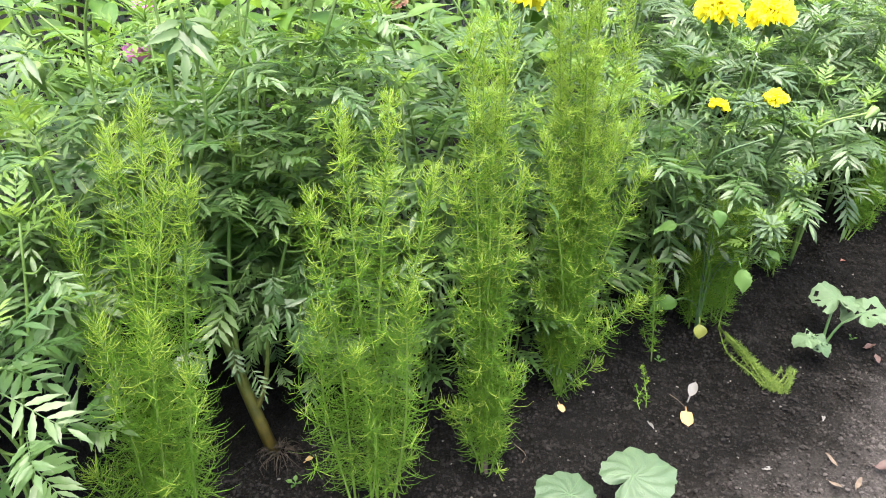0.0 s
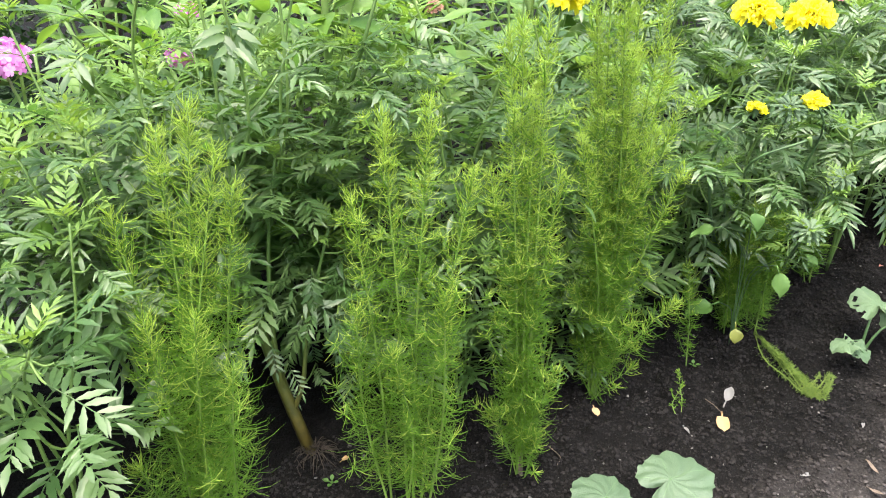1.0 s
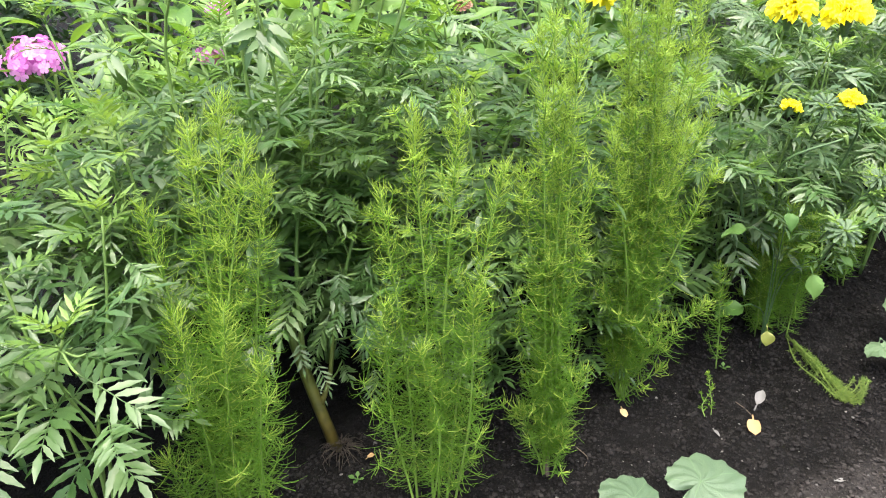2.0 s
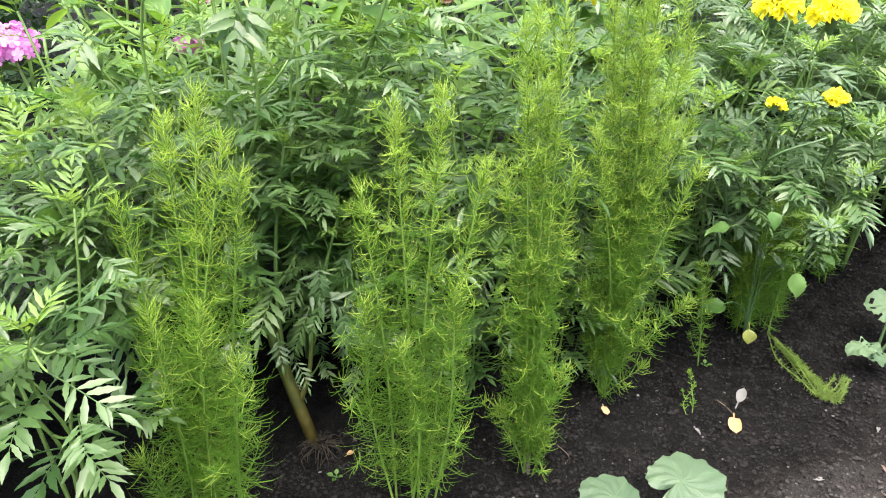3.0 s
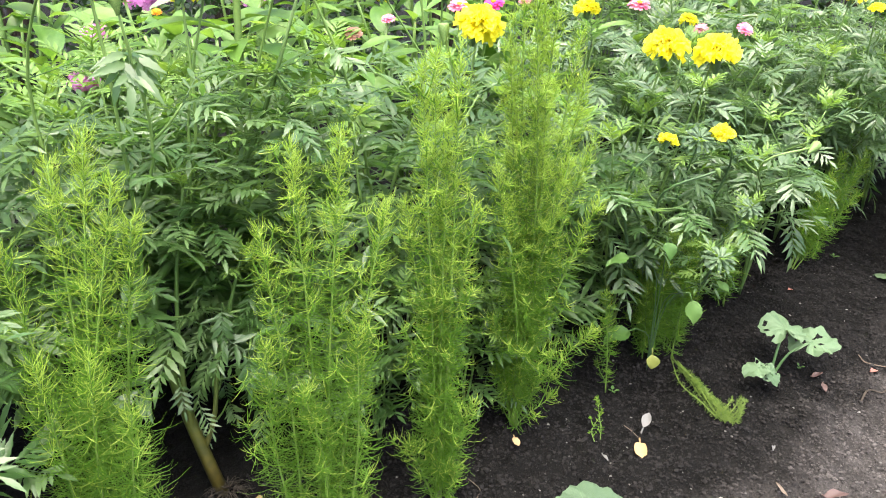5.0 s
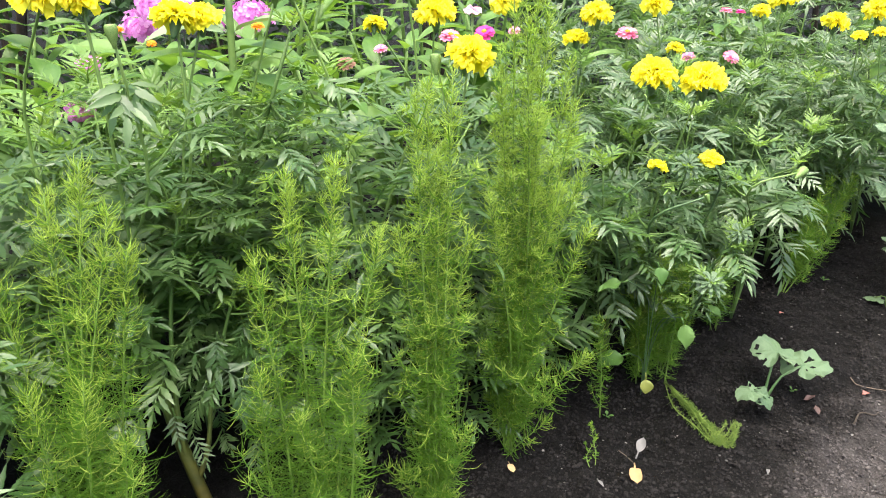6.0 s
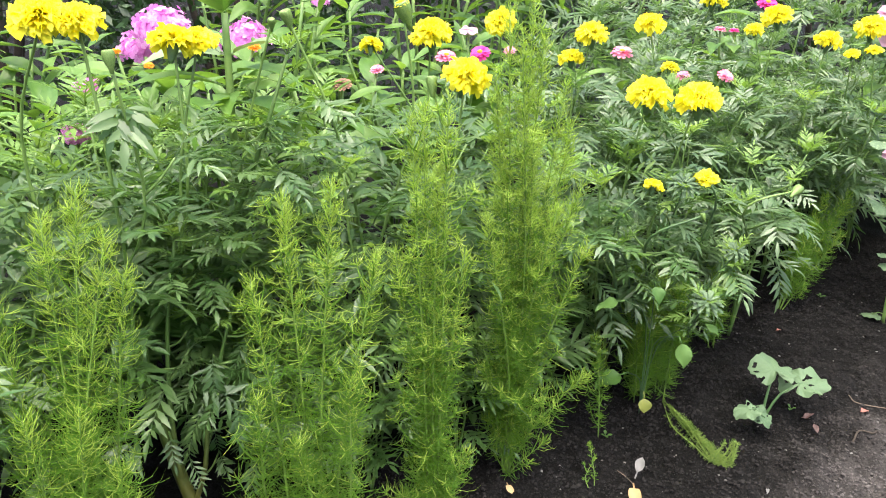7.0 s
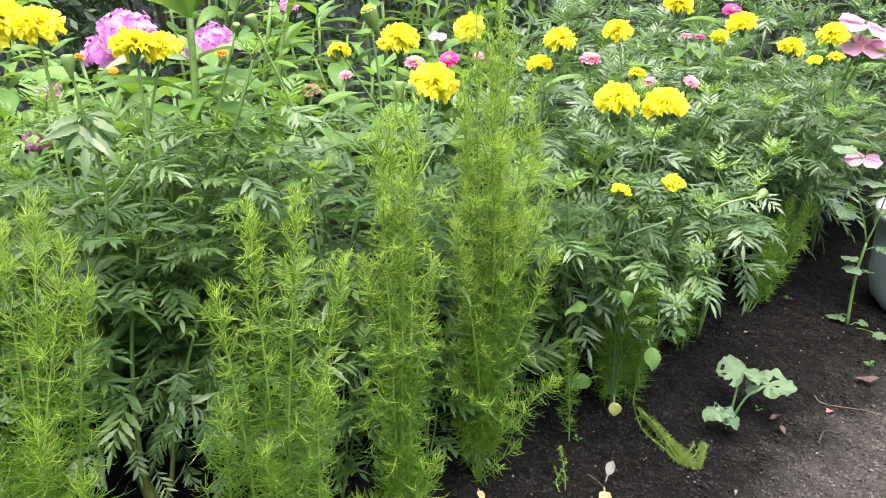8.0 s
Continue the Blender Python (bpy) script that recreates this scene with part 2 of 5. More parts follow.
def tube(geo, line, radii, sides=6, ribs=0.0):
    line = np.asarray(line, float)
    n = len(line)
    radii = np.interp(np.linspace(0, 1, n), np.linspace(0, 1, len(radii)), radii)
    tan = unit(np.gradient(line, axis=0))
    ref = np.array([0.3, 0.9, 0.2]) if abs(tan[0][2]) > 0.8 else np.array([0, 0, 1.0])
    verts = []
    side = unit(np.cross(tan[0], ref))
    for i in range(n):
        side = unit(side - tan[i] * (side @ tan[i]))
        up = np.cross(tan[i], side)
        for k in range(sides):
            a = 2 * math.pi * k / sides
            r = radii[i] * (1 + ribs * (1 if k % 2 else -1))
            verts.append(line[i] + r * (math.cos(a) * side + math.sin(a) * up))
    faces = [(i * sides + k, i * sides + (k + 1) % sides, (i + 1) * sides + (k + 1) % sides, (i + 1) * sides + k)
             for i in range(n - 1) for k in range(sides)]
    faces.append(tuple(range(sides))[::-1])
    faces.append(tuple((n - 1) * sides + k for k in range(sides)))
    return geo.add(verts, faces)


def revolve(geo, profile, sides=12, ribs=0.0, at=(0, 0, 0)):
    """profile: (radius, height) from bottom to top."""
    verts = []
    for r, z in profile:
        for k in range(sides):
            a = 2 * math.pi * k / sides
            q = r * (1 + ribs * (1 if k % 2 else -1))
            verts.append((at[0] + q * math.cos(a), at[1] + q * math.sin(a), at[2] + z))
    m = len(profile)
    faces = [(i * sides + k, i * sides + (k + 1) % sides, (i + 1) * sides + (k + 1) % sides, (i + 1) * sides + k)
             for i in range(m - 1) for k in range(sides)]
    faces.append(tuple(range(sides))[::-1])
    faces.append(tuple((m - 1) * sides + k for k in range(sides)))
    return geo.add(verts, faces)


def aim(place, way, roll=0.0, scale=1.0):
    """Matrix that lays a part's +Y along way, its +Z as far up as it goes."""
    y = Vector(way).normalized()
    up = Vector((0, 0, 1)) if abs(y.z) < 0.97 else Vector((0.3, -1, 0.1))
    x = y.cross(up).normalized()
    z = x.cross(y)
    m = Matrix((x, y, z)).transposed().to_4x4()
    return Matrix.Translation(Vector(place)) @ m @ pose(0, 0, 0, 0, roll, 0) @ Matrix.Scale(scale, 4)


def stand(place, way, spin=0.0, scale=1.0):
    """Matrix that lays a part's +Z along way."""
    q = Vector(way).to_track_quat("Z", "Y").to_matrix().to_4x4()
    return Matrix.Translation(Vector(place)) @ q @ pose(0, 0, 0, 0, 0, spin) @ Matrix.Scale(scale, 4)


def blade(geo, base, way, up, length, width, droop=0.3, fold=0.25, teeth=0.0, stations=7, peak=0.42, wave=0.0, phase=0.0):
    """One leaf blade: a midrib that droops, two sides folded along it, toothed edges."""
    way, up = unit(way), unit(up)
    side = unit(np.cross(way, up))
    up = np.cross(side, way)
    verts = []
    for i in range(stations):
        s = i / (stations - 1)
        w = width * 0.5 * (math.sin(math.pi * s ** (math.log(0.5) / math.log(peak))) ** 1.1 if 0 < s < 1 else 0.10 * (1 - s))
        if teeth and 0 < i < stations - 1:
            w *= 1 + teeth * (0.55 if i % 2 else -1)
        a = droop * s
        c = base + length * (way * s * (1 - 0.15 * a * a) - up * s * a * 0.5)
        lift = up * (fold * w) + way * (-0.35 * w * teeth * 4 if teeth else 0)
        ripple = wave * width * math.sin(phase + s * 9.0)
        verts += [c - side * w + lift + up * ripple, c, c + side * w + lift - up * ripple]
    faces = []
    for i in range(stations - 1):
        k = 3 * i
        faces += [(k, k + 1, k + 4, k + 3), (k + 1, k + 2, k + 5, k + 4)]
    return geo.add(verts, faces)


# ---- leaf templates (base at origin, along +Y, top +Z) ----
def pinnate_leaf(name, seed, mat, pairs=6, length=0.15, leaflet=0.055, width=0.0145, droop=0.7, stations=9):
    r = np.random.default_rng(seed)
    g = Geo()
    n = 7
    ang = np.linspace(0, droop, n) ** 1.2 + r.normal(0, 0.02, n)
    step = length / (n - 1)
    line = np.zeros((n, 3))
    for i in range(1, n):
        line[i] = line[i - 1] + step * np.array([r.normal(0, 0.04), math.cos(ang[i]), -math.sin(ang[i])])
    tube(g, line, [0.0016, 0.0012, 0.0006], 3)
    at = lambda s: np.array([np.interp(s, np.linspace(0, 1, n), line[:, k]) for k in range(3)])
    for j in range(pairs):
        s = 0.24 + 0.70 * j / (pairs - 0.4)
        a = float(np.interp(s, np.linspace(0, 1, n), ang))
        fwd, up = np.array([0, math.cos(a), -math.sin(a)]), np.array([0, math.sin(a), math.cos(a)])
        size = leaflet * (0.62 + 0.55 * math.sin(math.pi * min(1, (j + 0.8) / pairs)))
        for sgn in (-1, 1):
            t = radians(r.normal(56 - 20 * s, 6))
            way = fwd * math.cos(t) + np.array([sgn, 0, 0]) * math.sin(t) + up * r.normal(0.08, 0.14)
            blade(g, at(s + r.uniform(-0.015, 0.03)), way, up + np.array([-sgn * 0.2, 0, 0]) + r.normal(0, 0.12, 3), size * r.uniform(0.88, 1.1),
                  width * r.uniform(0.85, 1.12) * size / leaflet, r.uniform(0.0, 0.6), r.uniform(0.05, 0.40), 0.17 if stations > 6 else 0.0, stations, 0.46)
    a = ang[-1]
    blade(g, line[-1], np.array([r.normal(0, 0.1), math.cos(a), -math.sin(a)]), np.array([0, math.sin(a), math.cos(a)]),
          leaflet * 0.86, width * 0.95, 0.4, 0.3, 0.12, stations, 0.46)
    return g.mesh(name, mat)


LEAVES = [pinnate_leaf("leaf", 100 + i, M_LEAF, 5 + i % 3, 0.135 + 0.012 * (i % 4), 0.055, 0.0112 + 0.0010 * (i % 3), 0.05 + 0.15 * (i % 5), 9) for i in range(10)]
FINE = [pinnate_leaf("leaf", 180 + i, M_LEAF, 5 + i % 3, 0.125 + 0.012 * (i % 4), 0.050, 0.0088 + 0.0008 * (i % 3), 0.10 + 0.20 * (i % 5), 9) for i in range(10)]
DROOPY = [pinnate_leaf("leaf", 160 + i, M_LEAF, 3, 0.075, 0.072, 0.0165, 0.5 + 0.25 * i, 11) for i in range(3)]
FAR_LEAVES = [pinnate_leaf("leaf", 120 + i, M_LEAF_FAR, 5 + i % 2, 0.110 + 0.012 * (i % 4), 0.056, 0.0108 + 0.0012 * (i % 3), 0.25 + 0.24 * (i % 5), 7) for i in range(10)]
YOUNG = [pinnate_leaf("young_leaf", 140 + i, M_LEAF_YOUNG, 5, 0.10, 0.042, 0.0100, 0.3 + 0.2 * i, 7) for i in range(4)]


def simple_leaf(name, seed, mat, length=0.1, width=0.045, droop=0.5, peak=0.38, wave=0.05, petiole=0.015, teeth=0.0, blunt=0.8):
    r = np.random.default_rng(seed)
    g = Geo()
    tube(g, [(0, 0, 0), (0, petiole, 0.001)], [0.0016, 0.0013], 5)
    sts, ac = 14 if teeth else 10, 5
    verts = []
    for i in range(sts):
        s = i / (sts - 1)
        w = width * 0.5 * max(0.03, math.sin(math.pi * s ** (math.log(0.5) / math.log(peak))) ** blunt if 0 < s < 1 else 0.03) * (1 + teeth * (1 if i % 2 else -1))
        for k in range(ac):
            u = 2 * k / (ac - 1) - 1
            z = -length * droop * s * s * 0.5 + abs(u) * w * 0.35 + wave * width * math.sin(7 * s + 2.5 * u + seed) * abs(u) + (0.012 * width * (k % 2))
            verts.append((u * w + 0.02 * width * math.sin(5 * s + seed), petiole + length * s * (1 - 0.1 * droop * s), z))
    faces = [(i * ac + k, i * ac + k + 1, (i + 1) * ac + k + 1, (i + 1) * ac + k) for i in range(sts - 1) for k in range(ac - 1)]
    g.add(verts, faces)
    return g.mesh(name, mat)


BROADS = [simple_leaf("broad_leaf", 10 + i, M_BROAD, 0.085 + 0.01 * i, 0.036 + 0.005 * (i % 3), 0.3 + 0.3 * (i % 3)) for i in range(5)]
LANCE = [simple_leaf("lance_leaf", 20 + i, M_BROAD, 0.085, 0.020 + 0.003 * i, 0.2 + 0.3 * i, 0.45) for i in range(4)]
WEEDS = [simple_leaf("weed_leaf", 30 + i, M_WEED, 0.05, 0.036, 0.3 + 0.2 * i, 0.36, 0.10, teeth=0.06) for i in range(3)]
GREY_LEAF = simple_leaf("grey_leaf", 44, M_BROAD_GREY, 0.14, 0.055, 0.7)
LIME_LEAF = simple_leaf("lime_leaf", 45, M_LIME, 0.034, 0.030, 0.5, 0.45)


def lobed_leaf(name, seed, mat, radius=0.05, lobes=5, depth=0.16, bites=0, cup=0.25):
    """Round lobed leaf, petiole notch at the origin, along +Y."""
    r = np.random.default_rng(seed)
    bite = [(r.uniform(-2.2, 2.2), r.uniform(0.18, 0.34), r.uniform(0.25, 0.5)) for _ in range(bites)]
    rings, seg = 7, 64
    verts = [(0, 0, 0)]
    for j in range(1, rings + 1):
        q = j / rings
        for k in range(seg):
            a = -math.pi + 2 * math.pi * (k + 0.5) / seg
            rad = radius * (0.92 + 0.16 * math.cos(a)) * (1 - depth * (0.5 - 0.5 * math.cos(lobes * a)) * math.cos(a * 0.45))
            rad *= 1 + 0.03 * math.sin(19 * a + seed) + 0.03 * math.sin(5 * a + seed * 2)
            rad *= 1 - 0.75 * math.exp(-((abs(a) - math.pi) / 0.20) ** 2)
            for b, w, d in bite:
                rad *= 1 - d * math.exp(-((a - b) / w) ** 4)
            x, y = rad * q * math.sin(a), rad * q * math.cos(a)
            vein = abs(math.sin(lobes * a * 0.5))
            z = cup * radius * (q ** 2) * (0.35 * math.cos(2 * a + seed) + 0.5 * (vein - 0.5)) - 0.12 * radius * q * q + 0.05 * radius * math.sin(11 * a + 9 * q + seed) * q
            verts.append((x, y + radius * 0.28 * q * 0, z))
    faces = [(0, 1 + k, 1 + (k + 1) % seg) for k in range(seg)]
    for j in range(rings - 1):
        o = 1 + j * seg
        faces += [(o + k, o + seg + k, o + seg + (k + 1) % seg, o + (k + 1) % seg) for k in range(seg)]
    for _ in range(4 * bites):
        j, k = int(r.integers(1, rings - 1)), int(r.integers(seg))
        gone = {seg + (j - 1 + dj) * seg + (k + dk) % seg for dj in range(int(r.integers(1, 3))) for dk in range(int(r.integers(2, 6)))}
        faces = [f if i not in gone else None for i, f in enumerate(faces)]
    return Geo().add(verts, [f for f in faces if f]).mesh(name, mat)


# ---- flower templates (base at origin, upwards +Z, about 1 wide) ----
def petal(g, base, way, up, length, width, curl=0.3, frill=0.0, phase=0.0):
    way = unit(way)
    side = unit(np.cross(way, up))
    nrm = np.cross(side, way)
    verts = []
    for i, (s, w) in enumerate(((0, 0.3), (0.45, 0.85), (0.8, 1.0), (1.0, 0.86))):
        for k in (-1, -0.33, 0.33, 1):
            z = -curl * s * s * length * 0.6 + frill * width * math.sin(phase + k * 4.0 + 2 * s) * s + 0.18 * width * abs(k)
            e = length * (s - (0.06 * abs(k) if i == 3 else 0) + (frill * 0.12 * math.cos(phase + 6 * k) if i == 3 else 0))
            verts.append(base + way * e + side * (k * w * width * 0.5) + nrm * z)
    faces = [(4 * i + k, 4 * i + k + 1, 4 * i + k + 5, 4 * i + k + 4) for i in range(3) for k in range(3)]
    g.add(verts, faces)


def pompon(name, seed, mat, layers=8, high=1.0):
    r = np.random.default_rng(seed)
    g = Geo()
    for j in range(layers):
        q = j / (layers - 1)
        n = int(30 - 17 * q)
        el = radians(-8 + 82 * q)
        for k in range(n):
            a = 2 * math.pi * (k + 0.5 * (j % 2) + r.uniform(-0.2, 0.2)) / n
            e = el + r.normal(0, 0.26)
            out = np.array([math.cos(a), math.sin(a), 0])
            way = out * math.cos(e) + np.array([0, 0, 1]) * math.sin(e)
            up = np.array([0, 0, 1]) * math.cos(e) - out * math.sin(e) + r.normal(0, 0.25, 3)
            petal(g, out * 0.05 * (1 - q) + np.array([0, 0, 0.03 + 0.04 * q]), way, up, (0.47 - 0.19 * q) * r.uniform(0.80, 1.14), 0.175 * r.uniform(0.7, 1.35), 0.30, 0.36, r.uniform(0, 6))
    g.v = [p * (1, 1, high) for p in g.v]
    return g.mesh(name, mat)


POMPONS = [pompon("flower_head", 60 + i, M_YELLOW) for i in range(4)]
FLAT_POMPONS = [pompon("flower_head", 66 + i, M_YELLOW, 6, 0.80) for i in range(2)]


def half_open(name, seed, mat):
    r = np.random.default_rng(seed)
    g = Geo()
    for j in range(4):
        n = 11 - j
        for k in range(n):
            a = 2 * math.pi * (k + 0.5 * (j % 2) + r.uniform(-0.2, 0.2)) / n
            e = radians(28 + 17 * j) + r.normal(0, 0.12)
            out = np.array([math.cos(a), math.sin(a), 0])
            petal(g, out * 0.2 * (1 - j / 4), out * math.cos(e) + np.array([0, 0, math.sin(e)]), np.array([0, 0, 1]) * math.cos(e) - out * math.sin(e), 0.36, 0.2, 0.5, 0.3, r.uniform(0, 6))
    return g.mesh(name, mat)


def ray_flower(name, seed, mat, rows=3, n=13, length=0.5, width=0.2):
    r = np.random.default_rng(seed)
    g = Geo()
    for j in range(rows):
        for k in range(n - 2 * j):
            a = 2 * math.pi * (k + 0.5 * (j % 2) + r.uniform(-0.12, 0.12)) / (n - 2 * j)
            e = radians(-4 + 16 * j) + r.normal(0, 0.07)
            out = np.array([math.cos(a), math.sin(a), 0])
            petal(g, out * 0.06 + np.array([0, 0, 0.02 * j]), out * math.cos(e) + np.array([0, 0, math.sin(e)]), np.array([0, 0, 1]), length * (1 - 0.16 * j), width, 0.25, 0.06, r.uniform(0, 6))
    return g.mesh(name, mat)


ZINNIA = {m.name: ray_flower("flower_head", 80, m) for m in (M_PINK, M_MAGENTA, M_SALMON, M_ORANGE)}
EYE_DISC = revolve(Geo(), [(0.13, 0.02), (0.15, 0.07), (0.12, 0.13), (0.05, 0.17)], 12, 0.12).mesh("flower_centre", M_ORANGE)
MALLOW = ray_flower("flower_head", 90, M_PALE_PINK, 1, 5, 0.52, 0.64)


def phlox_truss(name, seed):
    """Loose uneven dome of five-petalled florets."""
    r = np.random.default_rng(seed)
    g = Geo()
    for i in range(84):
        z = 1 - 1.1 * (i + 0.5) / 84
        a = 2.39996 * i
        rr = math.sqrt(max(0, 1 - z * z))
        way = np.array([rr * math.cos(a), rr * math.sin(a), z])
        bulge = 0.86 + 0.20 * math.sin(2.3 * a + seed) * math.cos(3.0 * z + seed) + 0.12 * math.sin(5 * way[0] + 7 * way[1])
        c = way * np.array([0.47, 0.47, 0.36]) * bulge * r.uniform(0.84, 1.06)
        way = unit(way + r.normal(0, 0.32, 3))
        x = unit(np.cross(way, [0.3, 0.2, 0.9]))
        y = np.cross(way, x)
        for k in range(5):
            t = 2 * math.pi * k / 5 + i
            d = x * math.cos(t) + y * math.sin(t)
            e = -x * math.sin(t) + y * math.cos(t)
            tip = way * r.uniform(-0.02, 0.02)
            g.add([c, c + d * 0.05 + e * 0.036, c + d * 0.092 + e * 0.040 + tip, c + d * 0.108 + tip, c + d * 0.092 - e * 0.040 + tip, c + d * 0.05 - e * 0.036], [(0, 1, 2, 3), (0, 3, 4, 5)])
        g.add([c + way * 0.008 + x * 0.016, c + way * 0.008 + y * 0.016, c + way * 0.008 - x * 0.016, c + way * 0.008 - y * 0.016], [(0, 1, 2, 3)])
    return g.mesh(name, M_PHLOX, False)


PHLOX = [phlox_truss("flower_truss", 95 + i) for i in range(2)]
CALYX = revolve(Geo(), [(0.05, -0.48), (0.075, -0.40), (0.12, -0.24), (0.15, -0.06), (0.15, 0.05)], 12, 0.06).mesh("calyx", M_STEM_DARK)
BUD = revolve(Geo(), [(0.14, -1.5), (0.20, -1.1), (0.34, -0.7), (0.46, -0.25), (0.50, 0.15), (0.47, 0.42), (0.38, 0.55), (0.30, 0.46), (0.1, 0.40)], 24, 0.13).mesh("bud", M_STEM)
BUD_TIP = half_open("bud_tip", 73, M_YELLOW)


# ---- ground ----
def spread(lo, hi, fine, far, growth=1.35):
    """Grid lines: fine between lo and hi, then wider and wider out to far."""
    mid = list(np.arange(lo, hi + fine / 2, fine))
    step, a, b = fine, lo, hi
    left, right = [], []
    while a > -far or b < far:
        step *= growth
        a, b = a - step, b + step
        left.append(a)
        right.append(b)
    return np.array(left[::-1] + mid + right)


def value_noise(x, y, size, seed):
    g = np.random.default_rng(seed).random((257, 257))
    u, v = x / size + 31.7, y / size + 17.3
    i, j = np.floor(u).astype(int), np.floor(v).astype(int)
    a, b = u - i, v - j
    a, b = a * a * (3 - 2 * a), b * b * (3 - 2 * b)
    q = lambda m, n: g[m % 257, n % 257]
    return (q(i, j) * (1 - a) + q(i + 1, j) * a) * (1 - b) + (q(i, j + 1) * (1 - a) + q(i + 1, j + 1) * a) * b - 0.5


def ground_height(x, y):
    x, y = np.asarray(x, float), np.asarray(y, float)
    near = np.exp(-(((x - 0.4) / 4) ** 2 + ((y - 1.2) / 4) ** 2))
    h = 0.030 * value_noise(x, y, 0.32, 1) + 0.024 * value_noise(x, y, 0.09, 2) + 0.014 * value_noise(x, y, 0.035, 3) + 0.010 * value_noise(x, y, 0.014, 4)
    return h * near


gx, gy = spread(-0.6, 1.6, 0.008, 150), spread(0.45, 2.0, 0.008, 150)
XX, YY = np.meshgrid(gx, gy)
verts = np.stack([XX, YY, ground_height(XX, YY)], -1).reshape(-1, 3)
nx = len(gx)
faces = [(j * nx + i, j * nx + i + 1, (j + 1) * nx + i + 1, (j + 1) * nx + i) for j in range(len(gy) - 1) for i in range(nx - 1)]
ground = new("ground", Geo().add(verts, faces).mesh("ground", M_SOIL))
tagged(ground, "dark brown crumbly bare garden soil", "soil", kind="structure")

PYR_V = np.array([(1, 0, -0.4), (0, 1, -0.4), (-1, 0, -0.4), (0, -1, -0.4), (0.2, 0.1, 0.9)], float)
PYR_F = [(0, 1, 4), (1, 2, 4), (2, 3, 4), (3, 0, 4)]
ICO_V = np.array([(0, 0, 1), *[(0.894 * math.cos(a), 0.894 * math.sin(a), 0.447) for a in np.arange(5) * 2 * math.pi / 5],
                  *[(0.894 * math.cos(a), 0.894 * math.sin(a), -0.447) for a in (np.arange(5) + 0.5) * 2 * math.pi / 5], (0, 0, -1)])
ICO_F = [(0, 1 + k, 1 + (k + 1) % 5) for k in range(5)] + [(1 + k, 6 + k, 1 + (k + 1) % 5) for k in range(5)] + \
        [(6 + k, 6 + (k + 1) % 5, 1 + (k + 1) % 5) for k in range(5)] + [(11, 6 + (k + 1) % 5, 6 + k) for k in range(5)]


def crumbs(name, count, small, big, mat, seed, label, category, flat=0.75):
    r = np.random.default_rng(seed)
    g = Geo()
    x = r.uniform(-0.5, 1.6, count * 3)
    y = r.uniform(0.45, 2.1, count * 3)
    edge = 0.98 + 0.70 * x
    keep = (y < edge + 0.12) & (y > edge - 0.85)
    x, y = x[keep][:count], y[keep][:count]
    count = len(x)
    size = small * (big / small) ** (r.random(count) ** (3.0 if mat is M_PEBBLE else 2.4))
    z = ground_height(x, y)
    for i in range(count):
        big_one = size[i] > 0.0023
        cv, cf = (ICO_V, ICO_F[:15]) if big_one else (PYR_V, PYR_F)
        v = cv * (1 + r.normal(0, 0.24, (len(cv), 1))) * size[i] * np.array([r.uniform(0.8, 1.4), r.uniform(0.7, 1.2), flat * r.uniform(0.7, 1.2)])
        c, s = math.cos(i), math.sin(i)
        v = np.stack([v[:, 0] * c - v[:, 1] * s, v[:, 0] * s + v[:, 1] * c, v[:, 2]], 1)
        g.add(v + (x[i], y[i], z[i] + size[i] * 0.45), cf)
    ob = new(name, g.mesh(name, mat, False))
    return tagged(ob, label, category, kind="stuff")


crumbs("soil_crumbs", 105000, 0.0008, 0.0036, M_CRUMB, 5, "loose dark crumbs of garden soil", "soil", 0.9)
crumbs("grit", 2800, 0.0006, 0.0029, M_PEBBLE, 6, "pale grit and tiny stones scattered on soil", "grit", 0.6)


# ---- marigolds ----
def flower_on(plant, line, kind, dia, r, via_stem=False, tilt=0.25):
    """Flower, bud or leafy tip at the end of a stem line."""
    end, way = line[-1], unit(line[-1] - line[-3])
    way = unit(way * 0.6 + np.array([0, 0, 1.6 if kind == "half" else 0.15 if kind == "bud" and via_stem else 0.8]) + r.normal(0, tilt, 3) * np.array([1, 1, 0.3]))
    if kind == "flower":
        head = part("flower_head", POMPONS[int(r.integers(4))], plant, stand(end, way, r.uniform(0, 360), dia * 0.86), "double yellow pompon flower")
        part("calyx", CALYX, head)
    elif kind == "half":
        head = part("flower_head", FLAT_POMPONS[int(r.integers(2))], plant, stand(end, way, r.uniform(0, 360), dia), "small half-open yellow flower")
        part("calyx", CALYX, head)
    elif kind == "bud":
        part("bud", BUD, plant, stand(end, way, r.uniform(0, 360), dia * 0.66), "closed green bud")
    elif kind == "tuft":
        bud = part("bud", BUD, plant, stand(end, way, 0, dia), "opening bud with yellow tip")
        part("bud_tip", BUD_TIP, bud, pose(0, 0, 0.25))


STEM_LINES = {}


class Foliage:
    """Leaves of one stem: parts of their own, or all in one mesh for a bush that stays far off."""

    def __init__(self, plant, joined):
        self.plant, self.geo = plant, Geo() if joined else None

    def leaf(self, name, me, m):
        if self.geo is None:
            part(name, me, self.plant, m)
            return
        co = np.empty(len(me.vertices) * 3)
        me.vertices.foreach_get("co", co)
        m = np.array(m)
        self.geo.add(co.reshape(-1, 3) @ m[:3, :3].T + m[:3, 3], [tuple(p.vertices) for p in me.polygons])

    def done(self, mat):
        if self.geo is not None and self.geo.n:
            part("foliage", self.geo.mesh("foliage", mat), self.plant, kind="stuff")


